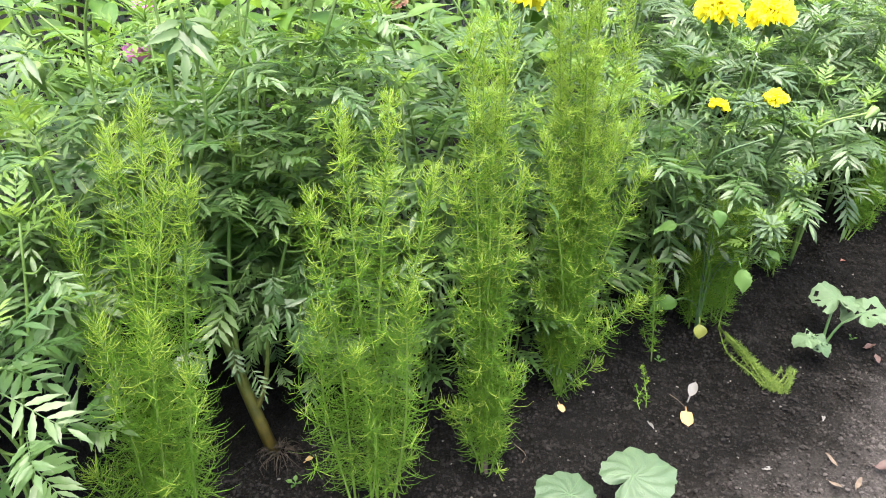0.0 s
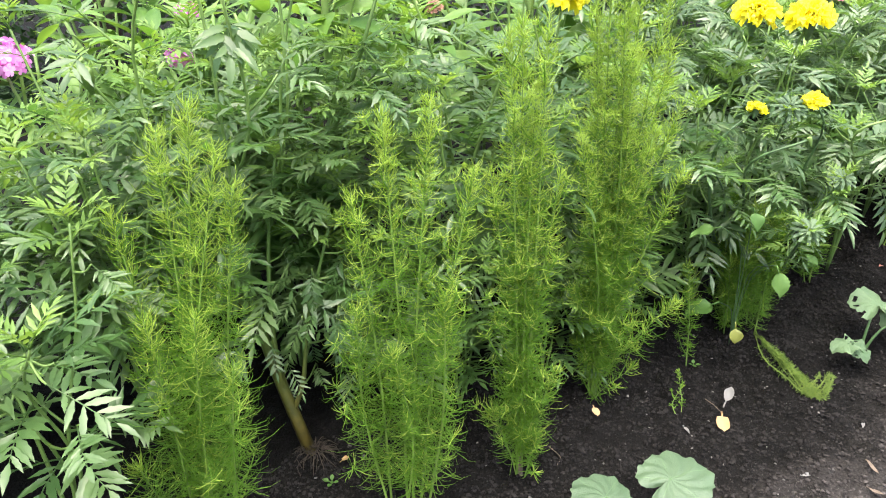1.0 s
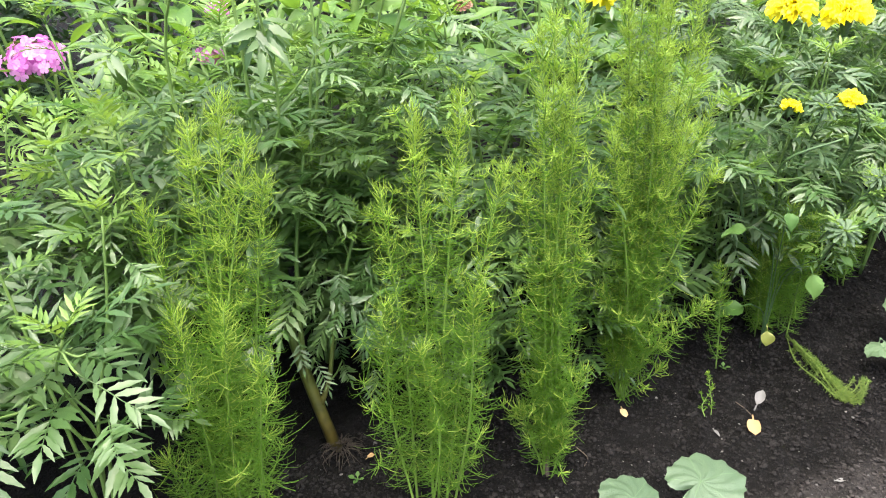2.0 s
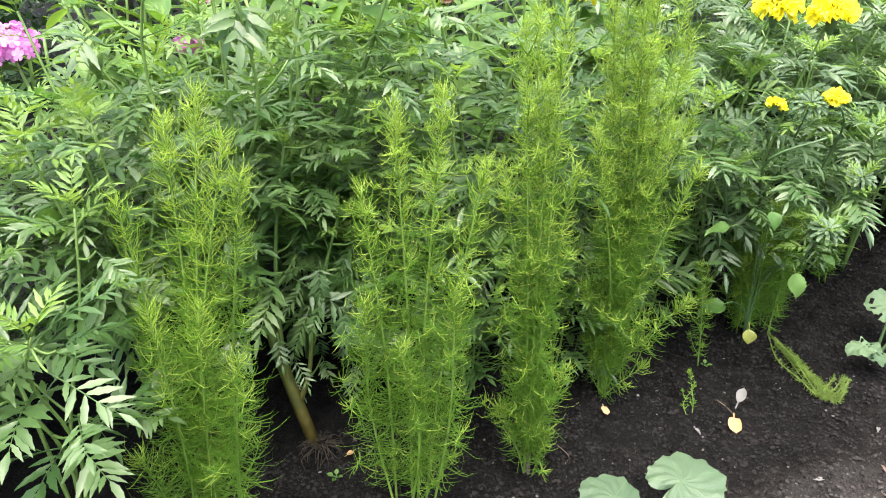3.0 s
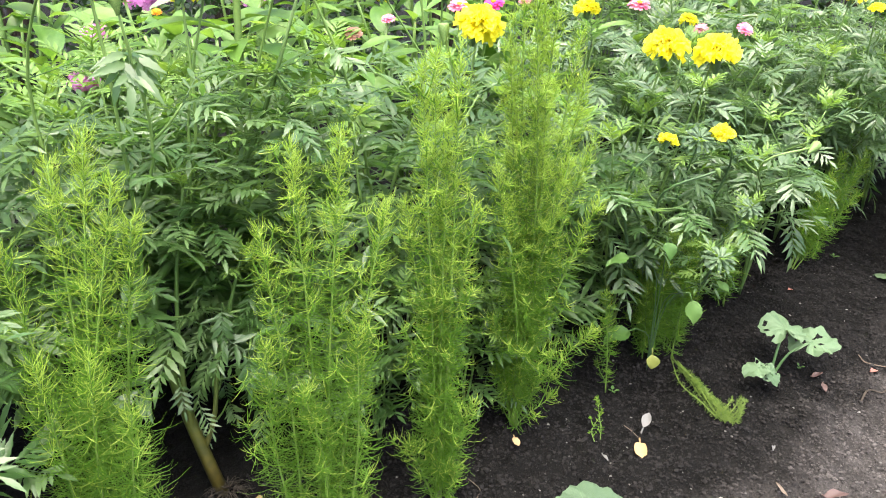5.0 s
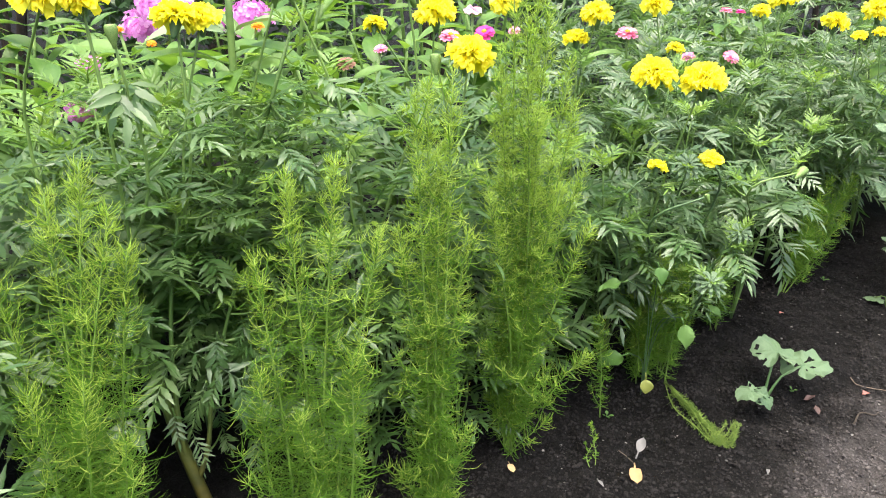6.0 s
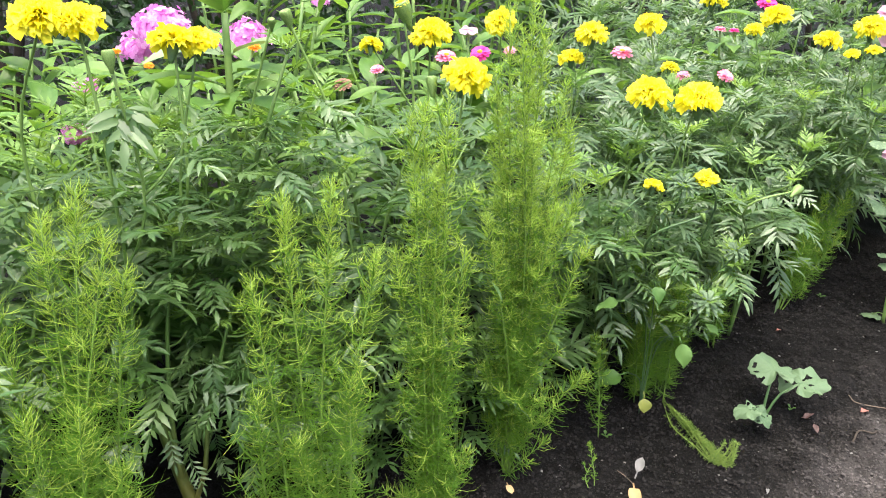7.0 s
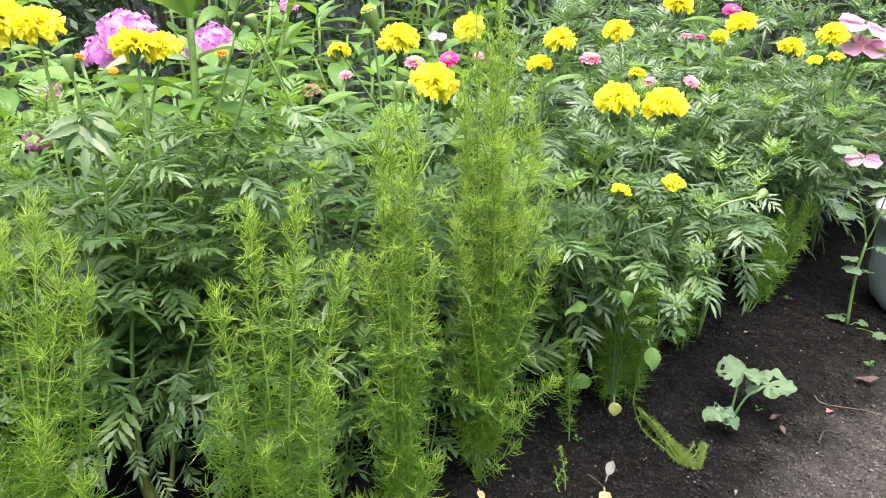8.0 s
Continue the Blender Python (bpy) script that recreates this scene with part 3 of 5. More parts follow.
def leafy_stem(plant, line, radius, r, start=0.25, stop=0.93, gap=0.05, scale=1.0, tip=True, mat=None, branch=0.5, kit=LEAVES, joined=False):
    """A stem with opposite pairs of feather-cut leaves, short side branches, and young leaves at the tip."""
    g = Geo()
    tube(g, line, [radius, radius * 0.8, radius * 0.60, min(radius * 0.48, 0.0022)], 8, 0.06)
    part("stem", g.mesh("stem", mat or M_STEM), plant)
    STEM_LINES.setdefault(plant.name, []).append(line)
    leaves = Foliage(plant, joined)
    seg = np.linalg.norm(np.diff(line, axis=0), axis=1)
    total = seg.sum()
    cum = np.concatenate([[0], np.cumsum(seg)]) / total
    count = max(2, int(total * (stop - start) / gap))
    az = r.uniform(0, 360)
    for i in range(count):
        s = start + (stop - start) * i / max(1, count - 1)
        at = np.array([np.interp(s, cum, line[:, k]) for k in range(3)])
        az += 90 + r.normal(0, 18)
        for side in (0, 180):
            if r.random() < 0.08:
                continue
            a = radians(az + side + r.normal(0, 12))
            el = radians(np.interp(s, [0, 0.5, 1], [4, 16, 32]) + r.normal(0, 11))
            way = (math.cos(a) * math.cos(el), math.sin(a) * math.cos(el), math.sin(el))
            top = (s > stop - 0.2 and tip) or (s > 0.80 and not tip)
            me = YOUNG[int(r.integers(4))] if top and r.random() < (0.8 if kit is not FAR_LEAVES else 0.18) else kit[int(r.integers(10))]
            if r.random() < branch and not top:
                out = at + 0.06 * scale * np.array(way) + np.array([0, 0, 0.02])
                gb = Geo()
                tube(gb, smooth_line([at, (at + out) / 2 + np.array([0, 0, -0.004]), out], 5), [0.0022, 0.0014], 5)
                leaves.leaf("branch", gb.mesh("branch", M_STEM), Matrix())
                for da in (-65, 0, 65):
                    b = a + radians(da + r.normal(0, 10))
                    e = el + radians(r.normal(4, 12))
                    leaves.leaf("leaf", kit[int(r.integers(10))], aim(out, (math.cos(b) * math.cos(e), math.sin(b) * math.cos(e), math.sin(e)), r.normal(0, 16), scale * r.uniform(0.62, 0.85)))
            else:
                leaves.leaf("leaf", me, aim(at, way, r.normal(0, 16), scale * r.uniform(0.8, 1.12) * (1 - 0.36 * s * s)))
    if tip:
        for k in range(4):
            a = radians(az + 45 + 90 * k)
            e = radians(r.uniform(45, 70))
            leaves.leaf("young_leaf", YOUNG[k], aim(line[-1], (math.cos(a) * math.cos(e), math.sin(a) * math.cos(e), math.sin(e)), 0, 0.55 * scale))
    leaves.done(M_LEAF_FAR)


def marigold(base, tops, seed, label, scale=1.0, gap=0.05, start=0.25, branch=0.4, mat=None, thick=0.0034, kit=LEAVES, joined=False):
    """tops: (x, y, z, kind, diameter[, via points]) in world places."""
    r = np.random.default_rng(seed)
    plant = thing("marigold_plant", base, label, "marigold", "marigolds in the bed")
    b = np.array(base)
    for x, y, z, kind, dia, *via in tops:
        end = np.array([x, y, z]) - b
        if via:
            pts = [np.zeros(3), *[np.array(v) - b for v in via], end]
        else:
            pts = [np.zeros(3), end * np.array([0.25, 0.25, 0.40]) + r.normal(0, 0.026, 3), end * np.array([0.7, 0.7, 0.74]) + r.normal(0, 0.024, 3), end]
        line = smooth_line(pts, 14)
        bloom = kind != "leafy"
        leafy_stem(plant, line, thick if bloom else thick * 0.9, r, start, 0.77 if bloom else 0.95, gap, scale, not bloom, mat, branch, kit, joined)
        flower_on(plant, line, kind, dia, r, bool(via))
    return plant


FULL = "tall green marigold with feathery cut leaves and double yellow flowers"
LEAFY = "bushy green marigold with feathery cut leaves, no flowers open"
near_marigold = marigold((-0.54, 0.70, 0), [(-0.47, 0.62, 0.40, "leafy", 0), (-0.56, 0.60, 0.44, "leafy", 0), (-0.62, 0.74, 0.52, "leafy", 0), (-0.50, 0.80, 0.46, "leafy", 0)], 1, LEAFY, 0.98, 0.060, 0.42)
high_marigold = marigold((-0.47, 1.02, 0), [(-0.388, 0.926, 0.772, "flower", 0.078), (-0.352, 0.937, 0.768, "flower", 0.066), (-0.307, 0.893, 0.735, "bud", 0.020), (-0.516, 0.95, 0.600, "bud", 0.030),
                            (-0.60, 0.95, 0.66, "leafy", 0), (-0.50, 0.88, 0.54, "leafy", 0)], 2, FULL, 0.85, 0.072, 0.3, 0.2)
woody_marigold = marigold((-0.263, 0.897, 0), [(-0.142, 1.145, 0.70, "leafy", 0, (-0.30, 0.919, 0.106), (-0.33, 0.947, 0.192), (-0.354, 0.975, 0.309), (-0.328, 1.035, 0.345), (-0.27, 1.102, 0.401), (-0.208, 1.133, 0.514))], 3,
         "leaning marigold with a thick woody stem and bare roots", 0.85, 0.06, 0.28, 0.35, M_STEM_WOODY, 0.0108)
marigold((-0.33, 1.14, 0), [(-0.266, 1.011, 0.735, "flower", 0.066), (-0.240, 1.03, 0.733, "flower", 0.060), (-0.153, 1.089, 0.752, "bud", 0.015), (-0.40, 1.08, 0.50, "leafy", 0)], 4, FULL, 0.85, 0.078, 0.35, 0.2)
centre_marigold = marigold((0.0, 1.17, 0), [(0.074, 1.249, 0.718, "flower", 0.078), (0.116, 1.088, 0.680, "flower", 0.080), (-0.133, 1.094, 0.760, "bud", 0.022), (0.067, 1.089, 0.672, "bud", 0.022),
                          (0.028, 1.154, 0.765, "tuft", 0.022), (-0.06, 1.05, 0.55, "leafy", 0), (0.06, 1.10, 0.50, "leafy", 0)], 5, FULL, 0.95, 0.065, 0.3, 0.3)
marigold((0.28, 1.50, 0), [(0.219, 1.487, 0.712, "flower", 0.074), (0.413, 1.548, 0.683, "flower", 0.076), (0.381, 1.57, 0.632, "flower", 0.062), (-0.028, 1.495, 0.666, "flower", 0.05),
                           (0.30, 1.40, 0.56, "leafy", 0)], 6, FULL, 0.9, 0.05, 0.4, 0.3, kit=FAR_LEAVES)
marigold((0.45, 1.36, 0), [(0.448, 1.264, 0.620, "flower", 0.088), (0.526, 1.243, 0.616, "flower", 0.089), (0.597, 1.585, 0.612, "flower", 0.042), (0.36, 1.20, 0.47, "leafy", 0),
                           (0.56, 1.35, 0.52, "leafy", 0), (0.42, 1.25, 0.50, "leafy", 0)], 7, FULL, 0.92, 0.052, 0.4, kit=FAR_LEAVES)
small_marigold = marigold((0.56, 1.46, 0), [(0.443, 1.176, 0.486, "half", 0.036, (0.44, 1.27, 0.22), (0.385, 1.175, 0.41)), (0.533, 1.178, 0.498, "half", 0.040), (0.497, 1.185, 0.47, "leafy", 0), (0.536, 1.114, 0.295, "leafy", 0),
                           (0.60, 1.17, 0.36, "leafy", 0), (0.39, 1.16, 0.38, "leafy", 0), (0.511, 1.12, 0.453, "bud", 0.011, (0.50, 1.30, 0.25), (0.437, 1.15, 0.40))], 8, "small marigold with half-open yellow flowers and cut leaves", 0.70, 0.047, 0.50, 0.3, M_STEM_DARK, kit=FINE)
marigold((0.80, 1.52, 0), [(0.74, 1.256, 0.450, "bud", 0.024, (0.76, 1.42, 0.25), (0.64, 1.24, 0.42)), (0.70, 1.36, 0.46, "leafy", 0), (0.84, 1.42, 0.47, "leafy", 0), (0.66, 1.30, 0.40, "leafy", 0), (0.80, 1.38, 0.42, "leafy", 0)], 9, LEAFY, 0.9, 0.048, 0.5, kit=FAR_LEAVES)
marigold((0.70, 1.78, 0), [(0.601, 1.754, 0.682, "flower", 0.074), (0.724, 1.714, 0.743, "flower", 0.074), (0.62, 1.60, 0.55, "leafy", 0), (0.78, 1.62, 0.55, "leafy", 0)], 10, FULL, 0.95, 0.052, 0.45, 0.35, kit=FAR_LEAVES)
marigold((0.98, 1.90, 0), [(0.959, 1.877, 0.690, "flower", 0.084), (0.895, 1.85, 0.661, "flower", 0.05), (1.016, 1.728, 0.652, "flower", 0.068), (0.95, 1.65, 0.52, "leafy", 0)], 11, FULL, 0.95, 0.052, 0.45, 0.35, kit=FAR_LEAVES)
marigold((1.16, 1.86, 0), [(1.14, 1.772, 0.676, "flower", 0.084), (1.097, 1.676, 0.638, "half", 0.036), (1.061, 1.697, 0.627, "half", 0.036), (1.10, 1.62, 0.50, "leafy", 0), (1.20, 1.70, 0.52, "leafy", 0)], 12, FULL, 0.95, 0.052, 0.45, 0.35, kit=FAR_LEAVES)

# large leaves that stand out from the bushes
def big_leaves(plant, ends, kit, reach, seed, lift=0.15):
    """One stalked leaf for each (base, tip)."""
    r = np.random.default_rng(seed)
    foot = np.array(plant.matrix_basis.translation)
    for i, (p, q) in enumerate(ends):
        p, q = np.array(p) - foot, np.array(q) - foot
        size = np.linalg.norm(q - p)
        lines = np.concatenate(STEM_LINES[plant.name])
        at = lines[np.argmin(np.linalg.norm(lines - (p - np.array([0, 0, 0.02])), axis=1))]
        if np.linalg.norm(at - p) > 0.07:
            at = p + (p - q) * 0.3 + np.array([0, 0.02, -0.02])
        g = Geo()
        tube(g, smooth_line([at, at * 0.45 + p * 0.55 - np.array([0, 0, 0.006]), p], 7), [0.0017, 0.0012], 6)
        part("branch", g.mesh("branch", M_STEM), plant)
        part("leaf", kit[i % len(kit)], plant, aim(p, q - p + np.array([0, 0, lift * size]), r.normal(0, 8), size / reach))


COMB = [LEAVES[k] for k in (0, 5, 1, 6)]
big_leaves(centre_marigold, [((0.037, 1.079, 0.517), (0.033, 0.971, 0.508)),
    ((-0.106, 1.127, 0.646), (-0.044, 1.052, 0.611)),
    ((-0.152, 1.031, 0.568), (-0.099, 0.962, 0.525)),
    ((-0.012, 1.167, 0.571), (-0.075, 1.059, 0.561)),
    ((-0.003, 1.174, 0.599), (0.061, 1.068, 0.594)),
    ((0.146, 1.132, 0.479), (0.096, 1.050, 0.471))], COMB, 0.18, 78)
big_leaves(near_marigold, [((-0.455, 0.607, 0.366), (-0.345, 0.574, 0.311)),
    ((-0.417, 0.579, 0.335), (-0.359, 0.493, 0.332)),
    ((-0.460, 0.637, 0.371), (-0.384, 0.633, 0.412)),
    ((-0.496, 0.792, 0.554), (-0.436, 0.725, 0.544)),
    ((-0.486, 0.713, 0.385), (-0.425, 0.725, 0.408)),
    ((-0.469, 0.770, 0.419), (-0.404, 0.727, 0.391)),
    ((-0.484, 0.881, 0.667), (-0.488, 0.816, 0.647))], COMB, 0.195, 82)
big_leaves(small_marigold, [((0.341, 1.175, 0.411), (0.355, 1.027, 0.389)),
    ((0.361, 1.181, 0.384), (0.395, 1.040, 0.399)),
    ((0.590, 1.189, 0.345), (0.593, 1.055, 0.298)),
    ((0.586, 1.181, 0.322), (0.616, 1.108, 0.386)),
    ((0.504, 1.191, 0.370), (0.454, 1.073, 0.321)),
    ((0.324, 1.178, 0.405), (0.284, 1.068, 0.382)),
    ((0.488, 1.194, 0.358), (0.500, 1.065, 0.345))], [FINE[k] for k in (0, 5, 1, 6)], 0.19, 80)
big_leaves(high_marigold, [((-0.315, 0.933, 0.674), (-0.287, 0.858, 0.635)),
    ((-0.314, 0.933, 0.674), (-0.260, 0.911, 0.642)),
    ((-0.319, 0.931, 0.671), (-0.312, 0.857, 0.667)),
    ((-0.315, 0.933, 0.674), (-0.283, 0.910, 0.622)),
    ((-0.451, 0.837, 0.656), (-0.456, 0.775, 0.656))], DROOPY, 0.125, 83, 0.0)
# two green shoots that leave the woody stem low down
for seed, pts in ((31, [(-0.300, 0.915, 0.10), (-0.312, 0.935, 0.19), (-0.318, 0.985, 0.32), (-0.30, 1.02, 0.46)]), (32, [(-0.290, 0.912, 0.075), (-0.272, 0.93, 0.13), (-0.262, 0.96, 0.22), (-0.225, 1.0, 0.36)])):
    leafy_stem(woody_marigold, smooth_line(np.array(pts) - np.array((-0.263, 0.897, 0)), 12), 0.0048, np.random.default_rng(seed), 0.45, 0.95, 0.06, 0.72, True, M_STEM_WOODY, 0.3)
big_leaves(woody_marigold, [((-0.286, 0.927, 0.448), (-0.250, 0.854, 0.439)),
    ((-0.276, 0.99, 0.208), (-0.299, 0.94, 0.135)),
    ((-0.219, 0.99, 0.214), (-0.218, 0.94, 0.150)),
    ((-0.242, 0.99, 0.295), (-0.261, 0.94, 0.265)),
    ((-0.209, 0.99, 0.265), (-0.234, 0.94, 0.275)),
    ((-0.265, 0.99, 0.115), (-0.240, 0.94, 0.097)),
    ((-0.277, 0.99, 0.285), (-0.301, 0.94, 0.283)),
    ((-0.198, 0.99, 0.295), (-0.159, 0.94, 0.276)),
    ((-0.230, 1.00, 0.170), (-0.190, 0.95, 0.150)),
    ((-0.370, 0.980, 0.50), (-0.290, 0.920, 0.50))], COMB, 0.18, 84)
big_leaves(woody_marigold, [((-0.310, 1.000, 0.52), (-0.220, 0.950, 0.50)),
    ((-0.250, 1.020, 0.47), (-0.170, 0.960, 0.46)),
    ((-0.220, 1.050, 0.55), (-0.140, 1.000, 0.55)),
    ((-0.390, 0.950, 0.45), (-0.310, 0.890, 0.43)),
    ((-0.280, 1.030, 0.57), (-0.340, 0.960, 0.57)),
    ((-0.354, 0.938, 0.538), (-0.245, 0.940, 0.538))], COMB, 0.18, 85)
# drooping leaves before the woody stem
big_leaves(woody_marigold, [
    ((-0.259, 0.915, 0.254), (-0.277, 0.875, 0.2)),
    ((-0.208, 0.915, 0.258), (-0.2, 0.875, 0.202)),
    ((-0.236, 0.915, 0.27), (-0.256, 0.875, 0.227)),
    ((-0.289, 0.915, 0.169), (-0.26, 0.875, 0.137)),
    ((-0.311, 0.915, 0.209), (-0.293, 0.875, 0.163)),
    ((-0.194, 0.915, 0.242), (-0.166, 0.875, 0.203))], COMB, 0.18, 90, 0.0)
r = np.random.default_rng(86)
screen = []
for row in range(4):
    for col in range(4):
        p = np.array([-0.295 + 0.052 * col, 1.120 - 0.036 * row, 0.585 - 0.066 * row]) + r.normal(0, 0.016, 3)
        screen.append((p, p + np.array([r.choice([-1, 1]) * r.uniform(0.05, 0.09), -r.uniform(0.03, 0.07), r.uniform(-0.03, 0.02)])))
for k in range(12):
    p = np.array([r.uniform(-0.36, -0.04), r.uniform(1.08, 1.18), r.uniform(0.38, 0.62)])
    screen.append((p, p + np.array([r.uniform(-0.09, 0.09), -r.uniform(0.04, 0.09), r.uniform(-0.03, 0.03)])))
big_leaves(woody_marigold, screen, COMB, 0.18, 87)
low = []
for k in range(18):
    p = np.array([r.uniform(-0.33, -0.17), r.uniform(0.95, 1.03), r.uniform(0.08, 0.32)])
    low.append((p, p + np.array([r.uniform(-0.05, 0.05), -r.uniform(0.03, 0.06), -r.uniform(0.01, 0.05)])))
big_leaves(woody_marigold, low, FINE, 0.17, 89, 0.0)
lit = []
for k in range(34):
    p = np.array([r.uniform(-0.40, -0.06), r.uniform(1.04, 1.16), r.uniform(0.46, 0.64)])
    lit.append((p, p + np.array([r.uniform(-0.08, 0.08), -r.uniform(0.04, 0.08), r.uniform(-0.01, 0.04)])))
big_leaves(woody_marigold, lit, [LEAVES[0], YOUNG[0], YOUNG[2], FINE[1], YOUNG[1], YOUNG[3]], 0.16, 88, 0.2)

# two opening buds with spread green bracts
BRACTS = ray_flower("bract_star", 91, M_SQUASH_PALE, 3, 12, 0.44, 0.10)
for x, y, z, s in ((0.497, 1.180, 0.487, 0.062), (0.538, 1.108, 0.302, 0.060), (0.60, 1.165, 0.37, 0.05)):
    part("bract_star", BRACTS, small_marigold, stand((x - 0.56, y - 1.46, z), (0, -0.4, 1), 15, s), "pale green opening bud with spread bracts")

# leafy marigolds that fill the rest of the bed, copied from a few bushes
def bush(i, at, joined):
    r = np.random.default_rng(200 + i)
    return marigold((*at, 0), [(at[0] + r.normal(0, 0.07), at[1] + r.normal(0, 0.07), r.uniform(0.42, 0.56), "leafy", 0) for _ in range(4)], 210 + i, LEAFY, 1.08, 0.064, 0.3, 0.26, kit=FAR_LEAVES if joined else LEAVES, joined=joined)


def bed_fill(sources, places):
    for i, (x, y, s) in enumerate(places):
        src = sources[i % len(sources)]
        src.scale = (s, s, s)
        copy_thing(src, pose(x, y, 0, 0, 0, 67 * i))
        src.scale = (1, 1, 1)


bed_fill([bush(0, (-0.95, 1.0), False), bush(1, (0.12, 1.36), False)],
         [(-0.75, 0.72, 1.0), (-0.82, 0.88, 1.05), (-0.74, 1.04, 0.95), (-0.16, 1.06, 0.85), (0.22, 1.22, 1.0), (-0.03, 1.02, 0.6), (0.12, 1.10, 0.6), (0.30, 1.24, 0.6), (-0.20, 1.08, 0.6),
          (0.42, 1.40, 0.6), (-0.60, 1.12, 1.12), (-0.44, 1.20, 1.12), (-0.27, 1.24, 1.1), (-0.12, 1.30, 1.1), (-0.50, 1.34, 1.15), (-0.58, 1.02, 1.05)])
bed_fill([bush(2, (1.02, 1.82), True), bush(3, (1.45, 2.2), True), bush(4, (0.74, 1.66), True)],
         [(0.62, 1.58, 1.0), (0.50, 1.68, 1.05), (0.86, 1.72, 0.95), (1.22, 2.0, 1.0), (1.12, 2.16, 1.1), (0.84, 2.00, 1.1), (0.60, 1.96, 1.1), (1.50, 2.25, 0.95), (1.42, 2.3, 1.1), (1.75, 2.2, 1.05),
          (0.36, 1.78, 1.1), (1.0, 2.3, 1.15), (1.9, 2.5, 1.1), (1.38, 2.02, 0.95), (1.28, 2.14, 1.0), (1.65, 2.05, 0.95), (0.50, 2.20, 1.25), (0.82, 2.34, 1.25), (1.22, 2.45, 1.3), (1.0, 2.62, 1.35),
          (1.5, 2.62, 1.35), (1.35, 2.9, 1.5), (0.75, 2.7, 1.4), (1.8, 2.85, 1.5), (1.05, 2.95, 1.55), (1.25, 2.72, 1.4), (0.6, 2.5, 1.3), (1.62, 2.42, 1.25)])


# ---- feathery plants ----
def threads(geo, base, way, up, length, width, bend, r, seg=5):
    """Many thread-like leaves at once: thin three-sided blades that leave along way and hook round towards up, each a little differently."""
    n = len(base)
    way = unit(way)
    hook = unit(up - way * np.sum(up * way, 1, keepdims=True) + r.normal(0, 0.30, (n, 3)))
    s = np.linspace(0, 1, seg + 1)
    mid = (s[1:] + s[:-1]) / 2
    a = bend[:, None] * (mid[None] ** 2.4) - 0.20 * np.sin(math.pi * mid)[None] * r.normal(1.0, 0.8, (n, 1))
    step = (way[:, None] * np.cos(a)[..., None] + hook[:, None] * np.sin(a)[..., None]) * (length / seg)[:, None, None]
    c = base[:, None] + np.concatenate([np.zeros((n, 1, 3)), np.cumsum(step, 1)], 1)
    side = unit(np.cross(way, hook))
    other = unit(np.cross(way, side))
    w = width[:, None] * np.interp(s, [0, 0.3, 0.7, 1.0], [0.75, 1.0, 0.85, 0.22])[None] * 0.5
    corner = [side * math.cos(k) + other * math.sin(k) for k in (0.0, 2.094, 4.189)]
    v = np.stack([c + k[:, None] * w[..., None] for k in corner], 2).reshape(-1, 3)
    k = (np.arange(n)[:, None] * (seg + 1) + np.arange(seg)[None]).ravel() * 3
    for p, q in ((0, 1), (1, 2), (2, 0)):
        geo.f.extend((np.stack([k + p, k + q, k + q + 3, k + p + 3], 1) + geo.n).tolist())
    geo.v.append(v)
    geo.n += len(v)


def shoot_leaves(geo, line, r, per_m, length, width=0.0013, tuft=10, s0=0.0, spread_low=98, spread_top=44, pale=0.5, low=0.4, seg=5):
    """Thread leaves along a shoot, short at its tip; those high up and at the end are young and pale."""
    line = np.asarray(line, float)
    n = int(np.linalg.norm(np.diff(line, axis=0), axis=1).sum() * per_m) + tuft
    s = np.concatenate([s0 + (1 - s0) * r.random(n - tuft) ** 0.82, 1 - 0.12 * r.random(tuft) ** 1.5])
    t = np.linspace(0, 1, len(line))
    base = np.stack([np.interp(s, t, line[:, k]) for k in range(3)], 1)
    tan = unit(np.stack([np.interp(s, t, np.gradient(line[:, k])) for k in range(3)], 1))
    a = r.uniform(0, 2 * math.pi, n)
    ref = unit(np.cross(tan, [0.31, 0.22, 0.93]) + 1e-6)
    out = ref * np.cos(a)[:, None] + np.cross(tan, ref) * np.sin(a)[:, None]
    sp = np.radians(spread_low + (spread_top - spread_low) * s ** 1.8 + r.normal(0, 1, n) * (20 - 8 * s))
    way = tan * np.cos(sp)[:, None] + out * np.sin(sp)[:, None]
    ln = length * r.uniform(0.55, 1.15, n) * (1 - 0.45 * s ** 4) * (1.28 - 0.42 * np.clip(base[:, 2] / 0.62, 0, 1)) * (0.38 + 0.62 * np.clip(base[:, 2] / 0.12, 0, 1))
    up = unit(np.array([0, 0, 1.0]) + tan * 0.2 + r.normal(0, 0.25, (n, 3)))
    chance = np.clip((base[:, 2] - low) / 0.34, 0, 1) * 0.85 + pale * s ** 5
    young = r.random(n) < chance
    wd, bend = width * r.uniform(0.75, 1.15, n), np.clip(r.normal(2.0, 0.6, n), 0.3, 3.2)
    for pick in (~young, young):
        if not pick.any():
            continue
        before = len(geo.f)
        threads(geo, base[pick], way[pick], up[pick], ln[pick], wd[pick], bend[pick], r, seg)
        if pick is young:
            geo.pale = before


def feather_mesh(geo, name):
    """Green leaves in the first slot, young pale ones in the second."""
    me = geo.mesh(name, M_FEATHER)
    me.materials.append(M_FEATHER_TIP)
    first = geo.pale if geo.pale is not None else len(geo.f)
    me.polygons.foreach_set("material_index", (np.arange(len(geo.f)) >= first).astype(np.int32))
    return me


